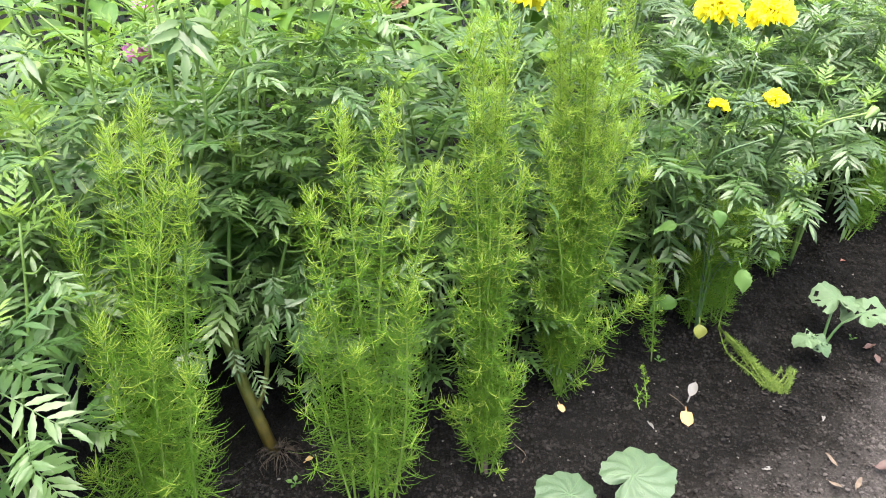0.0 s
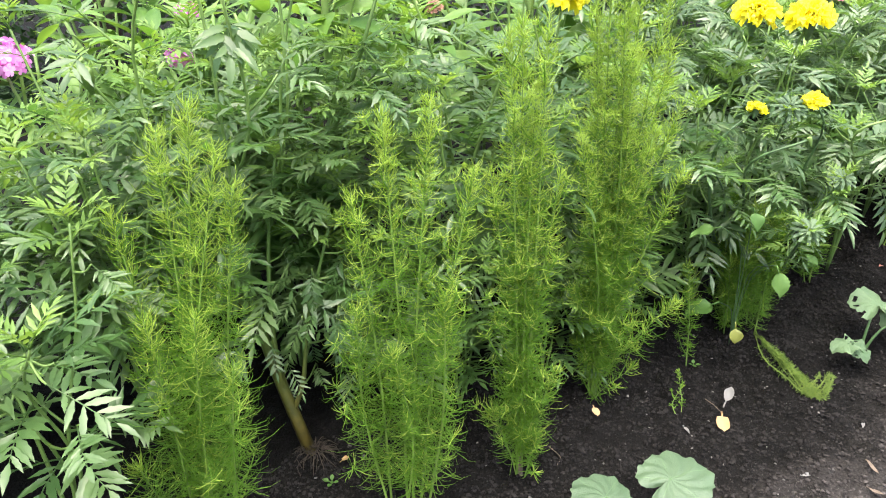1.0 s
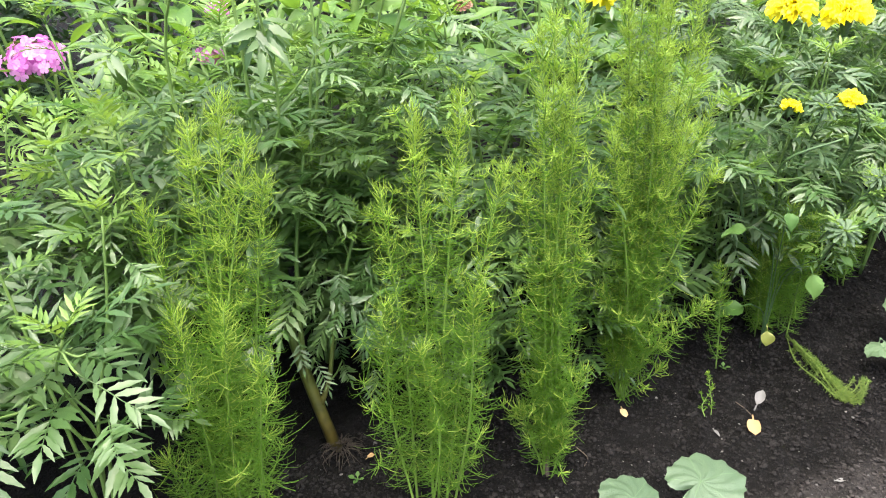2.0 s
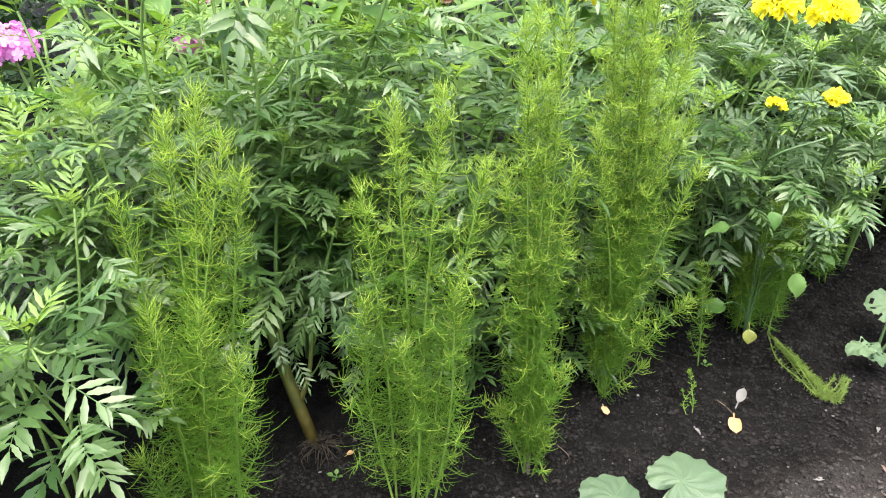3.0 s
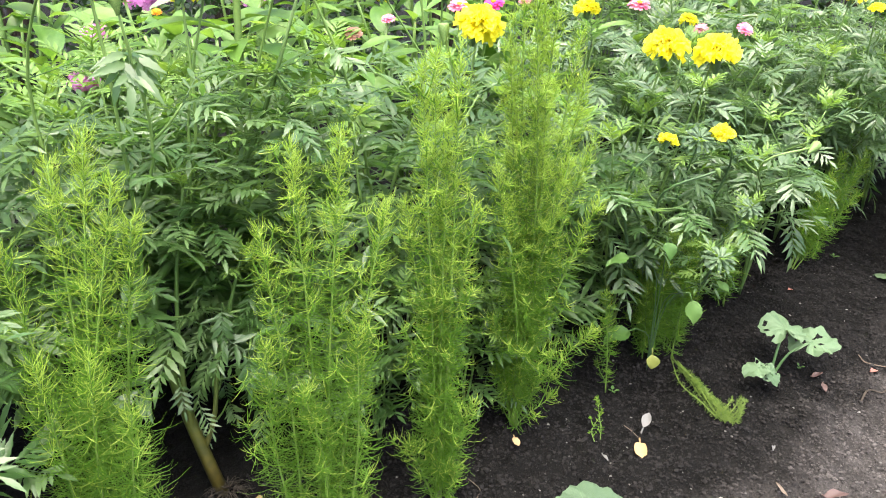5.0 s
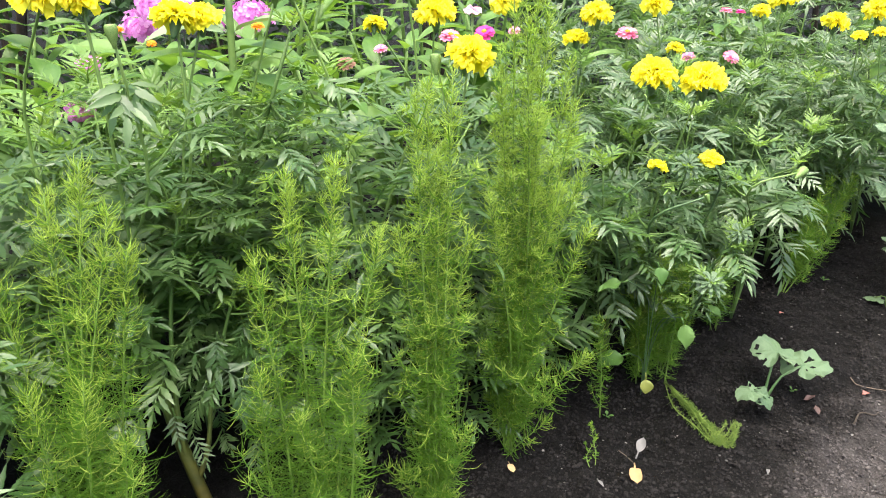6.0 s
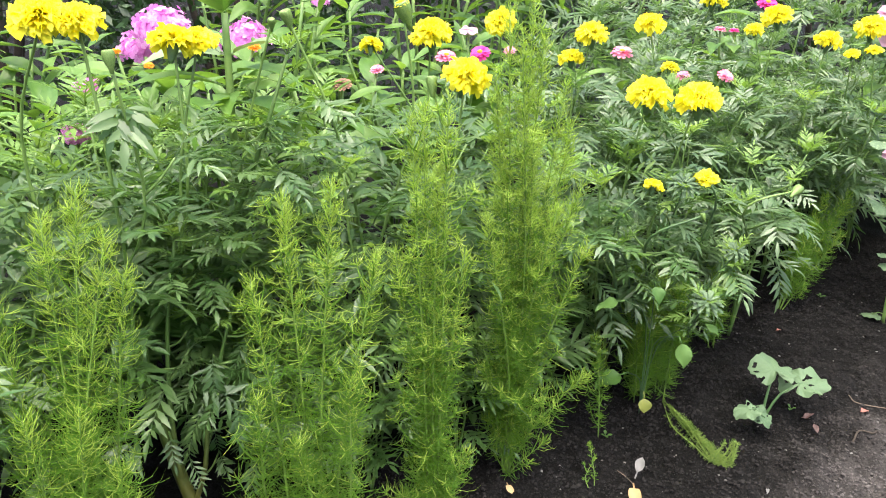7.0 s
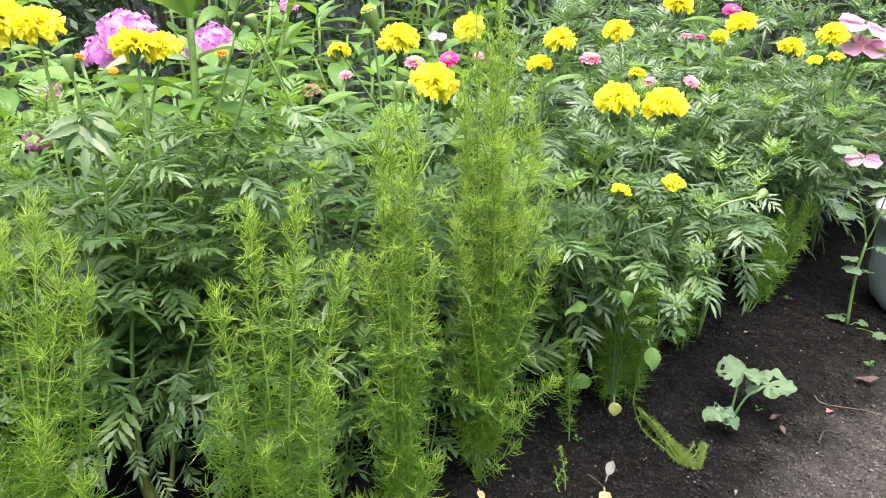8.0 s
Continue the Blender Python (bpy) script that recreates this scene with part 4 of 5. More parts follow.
def feathery(base, stems, seed, label, leaf=0.028, gap=0.017, shoot=0.055, per_m=420, lean=0.0, young=0.55, bare=0.07, clump=0.010, foot_stub=False, thin=0.00100, skirt=0.050):
    """stems: (x, y, z[, base shift x, y]) tops in world places."""
    r = np.random.default_rng(seed)
    plant = thing("feathery_plant", base, label, "feathery plant", "feathery plants in a row")
    b = np.array(base)
    low = 0.43 - 0.16 * young
    for x, y, z, *sh in stems:
        end = np.array([x, y, z]) - b
        foot = np.array([*(sh if sh else r.normal(0, clump, 2)), 0.0])
        mid = foot + (end - foot) * np.array([0.35, 0.35, 0.5]) + r.normal(0, 0.006, 3)
        line = smooth_line([foot, mid, end], 16)
        total = np.linalg.norm(np.diff(line, axis=0), axis=1).sum()
        g = Geo()
        k = min(1.0, 0.3 + total / 0.6)
        tube(g, line, [0.0021 * k, 0.0017 * k, 0.0008 * k], 6)
        stem = part("stem", g.mesh("stem", M_FEATHER_STEM), plant)
        clear = max(bare, min(0.25, skirt / total))
        lv = Geo()
        shoot_leaves(lv, line, r, per_m * 1.35, leaf * 1.36, thin, 24, clear, pale=0.6, low=low, seg=4)
        part("stem_leaves", feather_mesh(lv, "stem_leaves"), stem, kind="stuff")
        az = r.uniform(0, 360)
        s = clear + 0.03
        while s < 0.95:
            az += 137.5
            at = np.array([np.interp(s, np.linspace(0, 1, 16), line[:, k]) for k in range(3)])
            ln = shoot * r.choice([0.25, 0.4, 0.45, 0.6, 0.8, 1.2]) * (1.45 - 0.90 * s ** 1.3) * min(1.0, 0.62 + 4.5 * (s - clear))
            a = radians(az)
            tan = unit(end - foot)
            e = radians(r.uniform(8, 46) + 14 * s)
            out = np.array([math.cos(a), math.sin(a), 0])
            w0 = unit(out * math.cos(e) + tan * math.sin(e))
            sl = smooth_line([at, at + w0 * ln * 0.5, at + w0 * ln * 0.85 + np.array([0, 0, ln * 0.34])], 5)
            gs = Geo()
            tube(gs, sl, [0.0011, 0.0006], 4)
            shoot_leaves(gs, sl, r, per_m * 0.30, leaf * 1.12, thin, 13, spread_top=66, pale=0.12 + 0.40 * young, low=low, seg=3)
            part("side_shoot", feather_mesh(gs, "side_shoot"), plant)
            s += gap / total * r.uniform(0.8, 1.5) * (1.20 - 0.40 * s)
    if foot_stub:
        g = Geo()
        tube(g, smooth_line([(0.004, -0.006, -0.012), (0.001, -0.001, 0.012), (0, 0, 0.045)], 7), [0.0042, 0.0044, 0.0030], 8, 0.05)
        part("stem_foot", g.mesh("stem_foot", M_TAN), plant, None, "bare tan foot of the stem")
    return plant


ROW = "tall feathery bright green plant with thread-like leaves"
feathery((-0.375, 0.742, 0), [(-0.330, 0.80, 0.610), (-0.373, 0.80, 0.575), (-0.300, 0.78, 0.565), (-0.449, 0.80, 0.470, -0.03, 0.02), (-0.285, 0.775, 0.52, 0.03, 0.01),
                              (-0.386, 0.70, 0.385, -0.01, -0.03), (-0.326, 0.70, 0.390, 0.02, -0.03), (-0.288, 0.69, 0.325, 0.05, -0.03), (-0.423, 0.68, 0.18, -0.03, -0.04)], 31, ROW, 0.039, 0.027, 0.050, 620, young=0.68, thin=0.00086)
feathery((-0.105, 0.785, 0), [(-0.061, 0.84, 0.598), (-0.119, 0.84, 0.582), (-0.009, 0.82, 0.520, 0.02, 0.0), (-0.159, 0.82, 0.490, -0.02, 0.0), (-0.044, 0.78, 0.375, 0.03, -0.01),
                              (-0.155, 0.78, 0.350, -0.02, -0.01), (-0.110, 0.76, 0.30, 0.0, -0.02)], 32, ROW, 0.034, 0.024, 0.050, 720, young=0.68, thin=0.00086)
feathery((0.063, 0.856, 0), [(0.078, 0.91, 0.690), (0.033, 0.91, 0.660), (0.102, 0.90, 0.485), (0.012, 0.91, 0.485), (0.053, 0.88, 0.39), (0.108, 0.86, 0.20), (0.018, 0.86, 0.13), (0.085, 0.845, 0.10), (0.048, 0.91, 0.675), (0.066, 0.90, 0.600)], 33, ROW, 0.031, 0.024, 0.050, 540, young=0.85, bare=0.055, clump=0.003, foot_stub=True)
feathery((0.199, 1.041, 0), [(0.186, 1.04, 0.748), (0.225, 1.08, 0.735), (0.155, 1.06, 0.690), (0.279, 1.10, 0.610), (0.309, 1.06, 0.430), (0.326, 1.06, 0.195), (0.262, 1.03, 0.085), (0.140, 1.0, 0.50), (0.210, 1.04, 0.60), (0.296, 1.08, 0.52), (0.262, 1.09, 0.67),
                             (0.250, 1.03, 0.50), (0.152, 1.02, 0.24), (0.170, 1.06, 0.775), (0.206, 1.07, 0.790), (0.160, 1.05, 0.63)], 34, ROW, 0.032, 0.026, 0.058, 430, young=0.95, bare=0.05, clump=0.003, foot_stub=True)
LOW = "slender feathery green plant with thread-like leaves under marigolds"
feathery((0.527, 1.293, 0), [(0.472, 1.30, 0.30), (0.552, 1.32, 0.26), (0.50, 1.27, 0.24, -0.02, 0), (0.54, 1.26, 0.20, 0.02, 0), (0.57, 1.28, 0.14, 0.03, 0), (0.51, 1.25, 0.28, -0.01, -0.02), (0.47, 1.28, 0.20, -0.03, -0.01), (0.59, 1.30, 0.24, 0.03, 0.01), (0.50, 1.235, 0.22, -0.02, -0.045), (0.545, 1.24, 0.26, 0.02, -0.045), (0.475, 1.25, 0.17, -0.035, -0.035)], 35, LOW, 0.034, 0.022, 0.058, 760, young=0.35, bare=0.04, skirt=0.016)
feathery((0.751, 1.466, 0), [(0.729, 1.47, 0.18), (0.69, 1.47, 0.15, -0.02, 0), (0.76, 1.49, 0.19)], 36, LOW, 0.030, 0.020, 0.046, 820, young=0.1, skirt=0.016)
feathery((0.969, 1.622, 0), [(1.135, 1.70, 0.29, 0.0, 0.0), (1.03, 1.65, 0.24, 0.004, 0.0), (1.09, 1.72, 0.28, 0.0, 0.004), (1.11, 1.66, 0.20, 0.003, -0.003), (1.05, 1.68, 0.21, -0.003, 0.0), (1.15, 1.72, 0.25, 0.0, 0.0)], 37, "leaning feathery green plant with thread-like leaves", 0.027, 0.020, 0.046, 820, young=0.1, bare=0.12)
feathery((0.376, 1.148, 0), [(0.372, 1.17, 0.20)], 38, LOW, 0.024, 0.016, 0.030, 700, young=0.25, skirt=0.016)
feathery((0.349, 1.014, 0), [(0.347, 1.06, 0.055), (0.356, 1.05, 0.03)], 39, "tiny feathery green seedling on soil", 0.013, 0.02, 0.014, 420, young=0.0)


# ---- zinnias, phlox and mallow at the back of the bed ----
def upright(name, base, tops, seed, label, category, leaves, gap=0.045, size=1.0):
    """Plant with simple opposite leaves. tops: (x, y, z, head mesh or None, diameter, centre?)."""
    r = np.random.default_rng(seed)
    plant = thing(name, base, label, category, category + " at the back of the bed")
    b = np.array(base)
    for x, y, z, head, dia, *eye in tops:
        end = np.array([x, y, z]) - b
        line = smooth_line([np.zeros(3), end * np.array([0.3, 0.3, 0.5]) + r.normal(0, 0.01, 3), end], 10)
        g = Geo()
        tube(g, line, [0.0042, 0.003], 7)
        part("stem", g.mesh("stem", M_STEM), plant)
        az = r.uniform(0, 360)
        count = int(z * 0.65 / gap)
        for i in range(count):
            s = 0.3 + (0.63 if head else 0.70) * i / max(1, count - 1)
            at = np.array([np.interp(s, np.linspace(0, 1, 10), line[:, k]) for k in range(3)])
            az += 90 + r.normal(0, 12)
            for side in (0, 180):
                a = radians(az + side + r.normal(0, 10))
                e = radians(r.normal(24, 14))
                part("leaf", leaves[int(r.integers(len(leaves)))], plant, aim(at, (math.cos(a) * math.cos(e), math.sin(a) * math.cos(e), math.sin(e)), r.normal(0, 14), size * r.uniform(0.75, 1.2)))
        if head:
            way = unit(np.array([0, -0.25, 1.0]) + r.normal(0, 0.2, 3))
            f = part("flower_head", head, plant, stand(line[-1], way, r.uniform(0, 360), dia * (0.70 if name == "zinnia_plant" else 1.0)))
            if eye:
                part("flower_centre", EYE_DISC, f, None, "small orange yellow flower centre")
    return plant


PK, MG, SA, OR = (ZINNIA[m.name] for m in (M_PINK, M_MAGENTA, M_SALMON, M_ORANGE))
ZL = "green leafy zinnia with pink ray flowers"
upright("zinnia_plant", (0.15, 1.68, 0), [(0.124, 1.588, 0.632, PK, 0.062, 1), (0.193, 1.583, 0.640, MG, 0.058, 1), (0.269, 1.674, 0.633, PK, 0.036), (0.179, 1.69, 0.672, MALLOW, 0.05)], 51, ZL, "zinnia", BROADS)
upright("zinnia_plant", (0.62, 1.86, 0), [(0.56, 1.811, 0.610, PK, 0.072, 1), (0.658, 1.666, 0.582, PK, 0.044), (0.742, 1.632, 0.588, PK, 0.05)], 52, ZL, "zinnia", BROADS)
upright("zinnia_plant", (0.92, 2.05, 0), [(0.98, 1.98, 0.712, MG, 0.07, 1), (0.842, 1.928, 0.652, PK, 0.042), (0.873, 1.914, 0.651, MG, 0.034)], 53, ZL, "zinnia", BROADS)
upright("zinnia_plant", (-0.10, 1.55, 0), [(-0.084, 1.48, 0.594, SA, 0.05), (-0.02, 1.62, 0.60, PK, 0.04), (-0.18, 1.50, 0.58, None, 0)], 54, "green leafy zinnia with faded salmon flower", "zinnia", BROADS)
upright("zinnia_plant", (-0.46, 1.58, 0), [(-0.509, 1.505, 0.650, OR, 0.028), (-0.456, 1.518, 0.622, OR, 0.026), (-0.278, 1.667, 0.637, OR, 0.038), (-0.40, 1.45, 0.58, None, 0)], 55, "green leafy zinnia with small orange flowers", "zinnia", BROADS)
PHL = "phlox with a domed pink flower truss and narrow leaves"
upright("phlox_plant", (-0.54, 2.0, 0), [(-0.536, 1.92, 0.640, PHLOX[0], 0.145), (-0.62, 2.0, 0.58, PHLOX[1], 0.12)], 56, PHL, "phlox", LANCE)
upright("phlox_plant", (-0.35, 2.05, 0), [(-0.351, 1.96, 0.608, PHLOX[1], 0.135), (-0.165, 1.995, 0.70, PHLOX[0], 0.05)], 57, PHL, "phlox", LANCE)
upright("phlox_plant", (-0.56, 1.42, 0), [(-0.531, 1.314, 0.533, PHLOX[1], 0.056), (-0.563, 1.475, 0.587, PHLOX[0], 0.05)], 58, PHL, "phlox", LANCE)
upright("phlox_plant", (-0.76, 1.30, 0), [(-0.72, 1.32, 0.50, None, 0), (-0.859, 1.318, 0.527, PHLOX[1], 0.115)], 59, PHL, "phlox", LANCE)

# the stout broad-leaved plant: thick stem, one upright light leaf, dull big leaves below
r = np.random.default_rng(61)
stout = thing("broadleaf_plant", (-0.25, 1.30, 0), "stout broad-leaved plant with thick pale stem and big leaves", "broadleaf plant")
line = smooth_line([(0, 0, 0), (-0.004, -0.02, 0.30), (-0.006, -0.03, 0.575), (-0.004, -0.03, 0.641), (-0.002, -0.03, 0.745)], 14)
g = Geo()
tube(g, line, [0.0080, 0.0068, 0.0056], 10, 0.03)
part("stem", g.mesh("stem", M_STEM), stout)
UPRIGHT_LEAF = simple_leaf("leaf", 47, M_BROAD, 0.13, 0.075, 0.25, 0.42, 0.04, 0.004)
for at, way, roll, s, me in [(line[13], (-0.10, -0.30, 0.9), 10, 0.95, UPRIGHT_LEAF), (line[13], (-0.75, -0.30, 0.45), 25, 0.85, UPRIGHT_LEAF), (line[13], (0.5, 0.4, 0.7), -20, 0.8, UPRIGHT_LEAF), (line[11], (-0.80, -0.35, 0.25), -15, 0.85, GREY_LEAF),
                             (line[11], (-0.9, 0.35, 0.45), 20, 0.95, GREY_LEAF), (line[11], (0.8, -0.2, 0.45), 0, 0.75, GREY_LEAF), (line[10], (0.8, -0.3, 0.3), 0, 1.1, BROADS[2]), (line[8], (0.1, -0.9, 0.1), 10, 1.0, BROADS[1]),
                             (line[9], (-0.8, -0.3, 0.3), 0, 1.2, BROADS[4]), (line[8], (0.6, 0.5, 0.3), 0, 1.2, BROADS[3]), (line[7], (0.7, -0.5, 0.3), 0, 1.2, BROADS[2]), (line[7], (-0.2, -0.9, 0.35), 0, 1.2, BROADS[4]), (line[9], (0.2, 0.9, 0.4), 0, 1.2, BROADS[1])]:
    part("leaf", me, stout, aim(at, way, roll, s))

# leafy broad plants without flowers that fill the back left and far back
fills = [upright("broadleaf_plant", (-0.62, 1.36, 0), [(-0.62 + r.normal(0, 0.06), 1.36 + r.normal(0, 0.06), r.uniform(0.48, 0.62), None, 0) for _ in range(5)], 300, "light green broad-leaved plant without flowers", "broadleaf plant", BROADS, 0.042, 0.78),
         upright("broadleaf_plant", (-0.30, 1.40, 0), [(-0.30 + r.normal(0, 0.06), 1.40 + r.normal(0, 0.06), r.uniform(0.48, 0.6), None, 0) for _ in range(5)], 301, "light green narrow-leaved plant without flowers", "broadleaf plant", LANCE, 0.042, 0.85)]
BACK = [(-0.46, 1.50), (-0.90, 1.40), (-0.80, 1.62), (-0.25, 1.72), (0.02, 1.82), (0.30, 1.98), (-0.10, 2.05), (0.10, 2.2), (-0.75, 2.1), (-1.0, 2.0), (-0.45, 2.3), (0.3, 2.5), (-0.2, 2.6), (0.55, 2.78)]
for i, (x, y) in enumerate(BACK):
    src = fills[i % 2]
    s = 1.0 + 0.08 * (i % 4) + (0.2 if y > 2.1 else 0)
    src.scale = (s, s, s)
    copy_thing(src, pose(x, y, 0, 0, 0, 83 * i))
    src.scale = (1, 1, 1)


def mallow(base, seed):
    """Forked mallow: (place, heading, tilt, radius) for each round leaf."""
    r = np.random.default_rng(seed)
    plant = thing("mallow_plant", base, "pale pink mallow with round leaves beside the pot", "mallow")
    leaf = [lobed_leaf("round_leaf", 400 + i, M_SQUASH_PALE, 0.032, 5, 0.06, 0, 0.3) for i in range(3)]
    fork = np.array([-0.005, 0.0, 0.226])
    line = smooth_line([(0, 0, 0), (-0.010, 0.0, 0.138), fork], 10)
    left = smooth_line([fork, (-0.030, -0.01, 0.28), (-0.062, -0.01, 0.353), (-0.063, 0.0, 0.43)], 8)
    right = smooth_line([fork, (0.006, 0.0, 0.27), (0.010, -0.01, 0.366), (0.03, -0.02, 0.44)], 8)
    for name, ln, radii in (("stem", line, [0.0040, 0.0030]), ("branch", left, [0.0022, 0.0014]), ("branch", right, [0.0024, 0.0014])):
        g = Geo()
        tube(g, ln, radii, 7)
        part(name, g.mesh(name, M_STEM), plant)
    part("flower_head", MALLOW, plant, stand(left[-1], (-0.1, -0.15, 0.9), 20, 0.068), "pale pink open mallow flower")
    part("flower_head", MALLOW, plant, stand(right[-1], (0.5, -0.3, 0.8), 50, 0.065), "pale pink open mallow flower")
    for i, (x, y, z, head, size, src) in enumerate([(-0.085, -0.01, 0.315, 250, 0.030, left), (-0.045, -0.02, 0.385, 110, 0.044, left), (0.01, -0.02, 0.385, 80, 0.040, right), (-0.040, 0.0, 0.490, 60, 0.040, left), (-0.115, 0.0, 0.458, 260, 0.030, left),
                                                    (-0.030, -0.01, 0.165, 250, 0.024, line), (0.005, -0.02, 0.160, 120, 0.020, line), (-0.035, 0.0, 0.190, 280, 0.022, line), (0.040, -0.01, 0.215, 90, 0.032, line), (0.05, 0.02, 0.30, 70, 0.035, right), (0.03, -0.03, 0.46, 100, 0.036, right),
                                                    (-0.020, 0.02, 0.022, 260, 0.026, line), (0.030, -0.01, 0.018, 120, 0.015, line), (0.035, -0.07, 0.016, 150, 0.018, line)]):
        end = np.array([x, y, z])
        at = src[int(np.argmin(np.linalg.norm(src - end * np.array([1, 1, 0.94]), axis=1)))]
        g = Geo()
        tube(g, smooth_line([at, (at + end) / 2 + np.array([0, 0, 0.006]), end], 5), [0.0012, 0.0010], 5)
        part("petiole", g.mesh("petiole", M_STEM), plant)
        a = radians(head)
        part("leaf", leaf[i % 3], plant, aim(end, (math.sin(a), math.cos(a) - 0.4, r.normal(0.0, 0.12)), r.normal(0, 14), size / 0.032))


mallow((1.198, 1.55, 0), 62)
upright("mallow_plant", (1.27, 1.95, 0), [(1.249, 1.822, 0.69, MALLOW, 0.11), (1.262, 1.815, 0.645, MALLOW, 0.10)], 63, "tall pale pink mallow behind the marigolds", "mallow", BROADS)

# ---- pot and stone ----
pot = thing("plant_pot", (1.483, 1.584, 0), "pale blue grey rounded plastic plant pot", "pot")
part("body", revolve(Geo(), [(0.130, 0.002), (0.145, 0.006), (0.178, 0.045), (0.192, 0.10), (0.196, 0.17), (0.197, 0.245), (0.208, 0.250), (0.210, 0.268), (0.196, 0.270), (0.188, 0.235)], 44).mesh("body", M_POT), pot)
part("soil_fill", revolve(Geo(), [(0.190, 0.205), (0.188, 0.222), (0.06, 0.232)], 28).mesh("soil_fill", M_CRUMB), pot, None, "dark soil inside the pot")
r = np.random.default_rng(64)
st = Geo()
sv = unit(np.array([(math.cos(a) * math.cos(e), math.sin(a) * math.cos(e), math.sin(e)) for e in np.linspace(-1.5, 1.5, 12) for a in np.linspace(0, 2 * math.pi, 20, endpoint=False)]))
sv = sv * (1 + 0.06 * np.sin(3 * sv[:, :1] + 2 * sv[:, 1:2])) * np.array([0.085, 0.075, 0.05])
st.add(sv, [(i * 20 + k, i * 20 + (k + 1) % 20, (i + 1) * 20 + (k + 1) % 20, (i + 1) * 20 + k) for i in range(11) for k in range(20)])
stone = new("stone", st.mesh("stone", M_STONE))
stone.location = (1.275, 1.375, 0.03)
tagged(stone, "smooth grey rounded stone lying on soil", "stone")


# ---- young plants on the soil ----
def seedling(name, base, leaves, label, category, meshes):
    """leaves: (x, y, z, heading degrees, tilt, scale, mesh index)."""
    plant = thing(name, base, label, category)
    b = np.array(base)
    for x, y, z, head, tilt, s, k in leaves:
        end = np.array([x, y, z]) - b
        g = Geo()
        tube(g, smooth_line([np.zeros(3), end * np.array([0.4, 0.4, 0.75]), end], 7), [0.0030, 0.0022, 0.0018], 7)
        part("petiole", g.mesh("petiole", M_STEM_DARK), plant)
        a, e = radians(head), radians(tilt)
        part("leaf", meshes[k], plant, aim(end, (math.sin(a) * math.cos(e), math.cos(a) * math.cos(e), math.sin(e)), 0, s))


SQ = [lobed_leaf("leaf", 3, M_SQUASH, 0.055, 5, 0.07, 0, 0.05), lobed_leaf("leaf", 5, M_SQUASH, 0.050, 5, 0.09, 0, 0.07)]
seedling("squash_seedling", (0.235, 0.755, 0), [(0.264, 0.773, 0.085, 66, 4, 1.05, 0), (0.172, 0.752, 0.070, -40, 0, 0.95, 1)], "young squash seedling with two round green leaves", "squash seedling", SQ)
BIT = [lobed_leaf("leaf", 7 + i, M_SQUASH_PALE, 0.042, 5, 0.06, 1 + i % 2, 0.5) for i in range(4)]
seedling("squash_seedling", (0.715, 1.175, 0), [(0.742, 1.208, 0.100, 10, 8, 1.12, 0), (0.788, 1.184, 0.086, 60, 8, 1.25, 1), (0.668, 1.138, 0.060, -100, -12, 0.66, 2), (0.690, 1.140, 0.050, 150, -25, 0.62, 3)],
         "young squash seedling with holed insect-eaten leaves", "squash seedling", BIT)

weed = thing("broadleaf_weed", (0.49, 1.22, 0), "broad-leaved green weed under the marigold", "weed")
for i, (x, y, z, head, tilt, s) in enumerate([(0.445, 1.19, 0.115, -110, -10, 1.15), (0.494, 1.10, 0.242, 165, -55, 0.88), (0.438, 1.10, 0.346, 170, -42, 0.62), (0.392, 1.10, 0.312, -95, -14, 0.82), (0.562, 1.18, 0.225, 120, -20, 0.7)]):
    g = Geo()
    end = np.array([x - 0.49, y - 1.22, z])
    tube(g, smooth_line([(0, 0, 0), end * np.array([0.2, 0.2, 0.7]), end], 7), [0.0010, 0.0007], 6)
    part("petiole", g.mesh("petiole", M_STEM_DARK), weed)
    a, e = radians(head), radians(tilt)
    part("leaf", WEEDS[i % 3], weed, aim(end, (math.sin(a) * math.cos(e), math.cos(a) * math.cos(e), math.sin(e)), 0, s))
part("yellow_leaf", LIME_LEAF, weed, aim((-0.016, -0.05, 0.085), (0.0, -0.5, -0.86), 0, 0.85), "yellowing round leaf")

# pulled weed lying on the soil
r = np.random.default_rng(66)
pile = thing("pulled_weed", (0.58, 1.15, 0), "pulled feathery weed lying wilted on soil", "weed")
for k in range(10):
    off = r.normal(0, 0.0085, 3) * np.array([1, 1, 0.3])
    pts = np.array([(-0.031, 0.078, 0.010), (-0.017, 0.005, 0.016), (-0.006, -0.066, 0.018), (0.008, -0.104, 0.014), (0.038 + r.normal(0, 0.006), -0.088, 0.028 + r.uniform(0, 0.015))]) + off * np.array([[0.3], [1.3], [1.3], [0.8], [1.0]])
    ln = smooth_line(pts[:5 if k < 5 else 4] + r.normal(0, 0.004, (5 if k < 5 else 4, 3)), 14)
    g = Geo()
    tube(g, ln, [0.0012, 0.0008], 5)
    shoot_leaves(g, ln, r, 900, 0.0200, 0.0010, 22, 0.10, 80, 60, seg=3)
    part("strand", g.mesh("strand", M_WILT), pile)


# ---- litter on the soil ----
def lying(name, me, x, y, heading, s, label, category, lift=0.006, roll=0.0, pitch=0.0):
    ob = new(name, me)
    z = float(ground_height(x, y))
    a, e = radians(heading), radians(pitch)
    ob.matrix_basis = aim((x, y, z + lift), (math.sin(a) * math.cos(e), math.cos(a) * math.cos(e), math.sin(e)), roll, s)
    return tagged(ob, label, category)


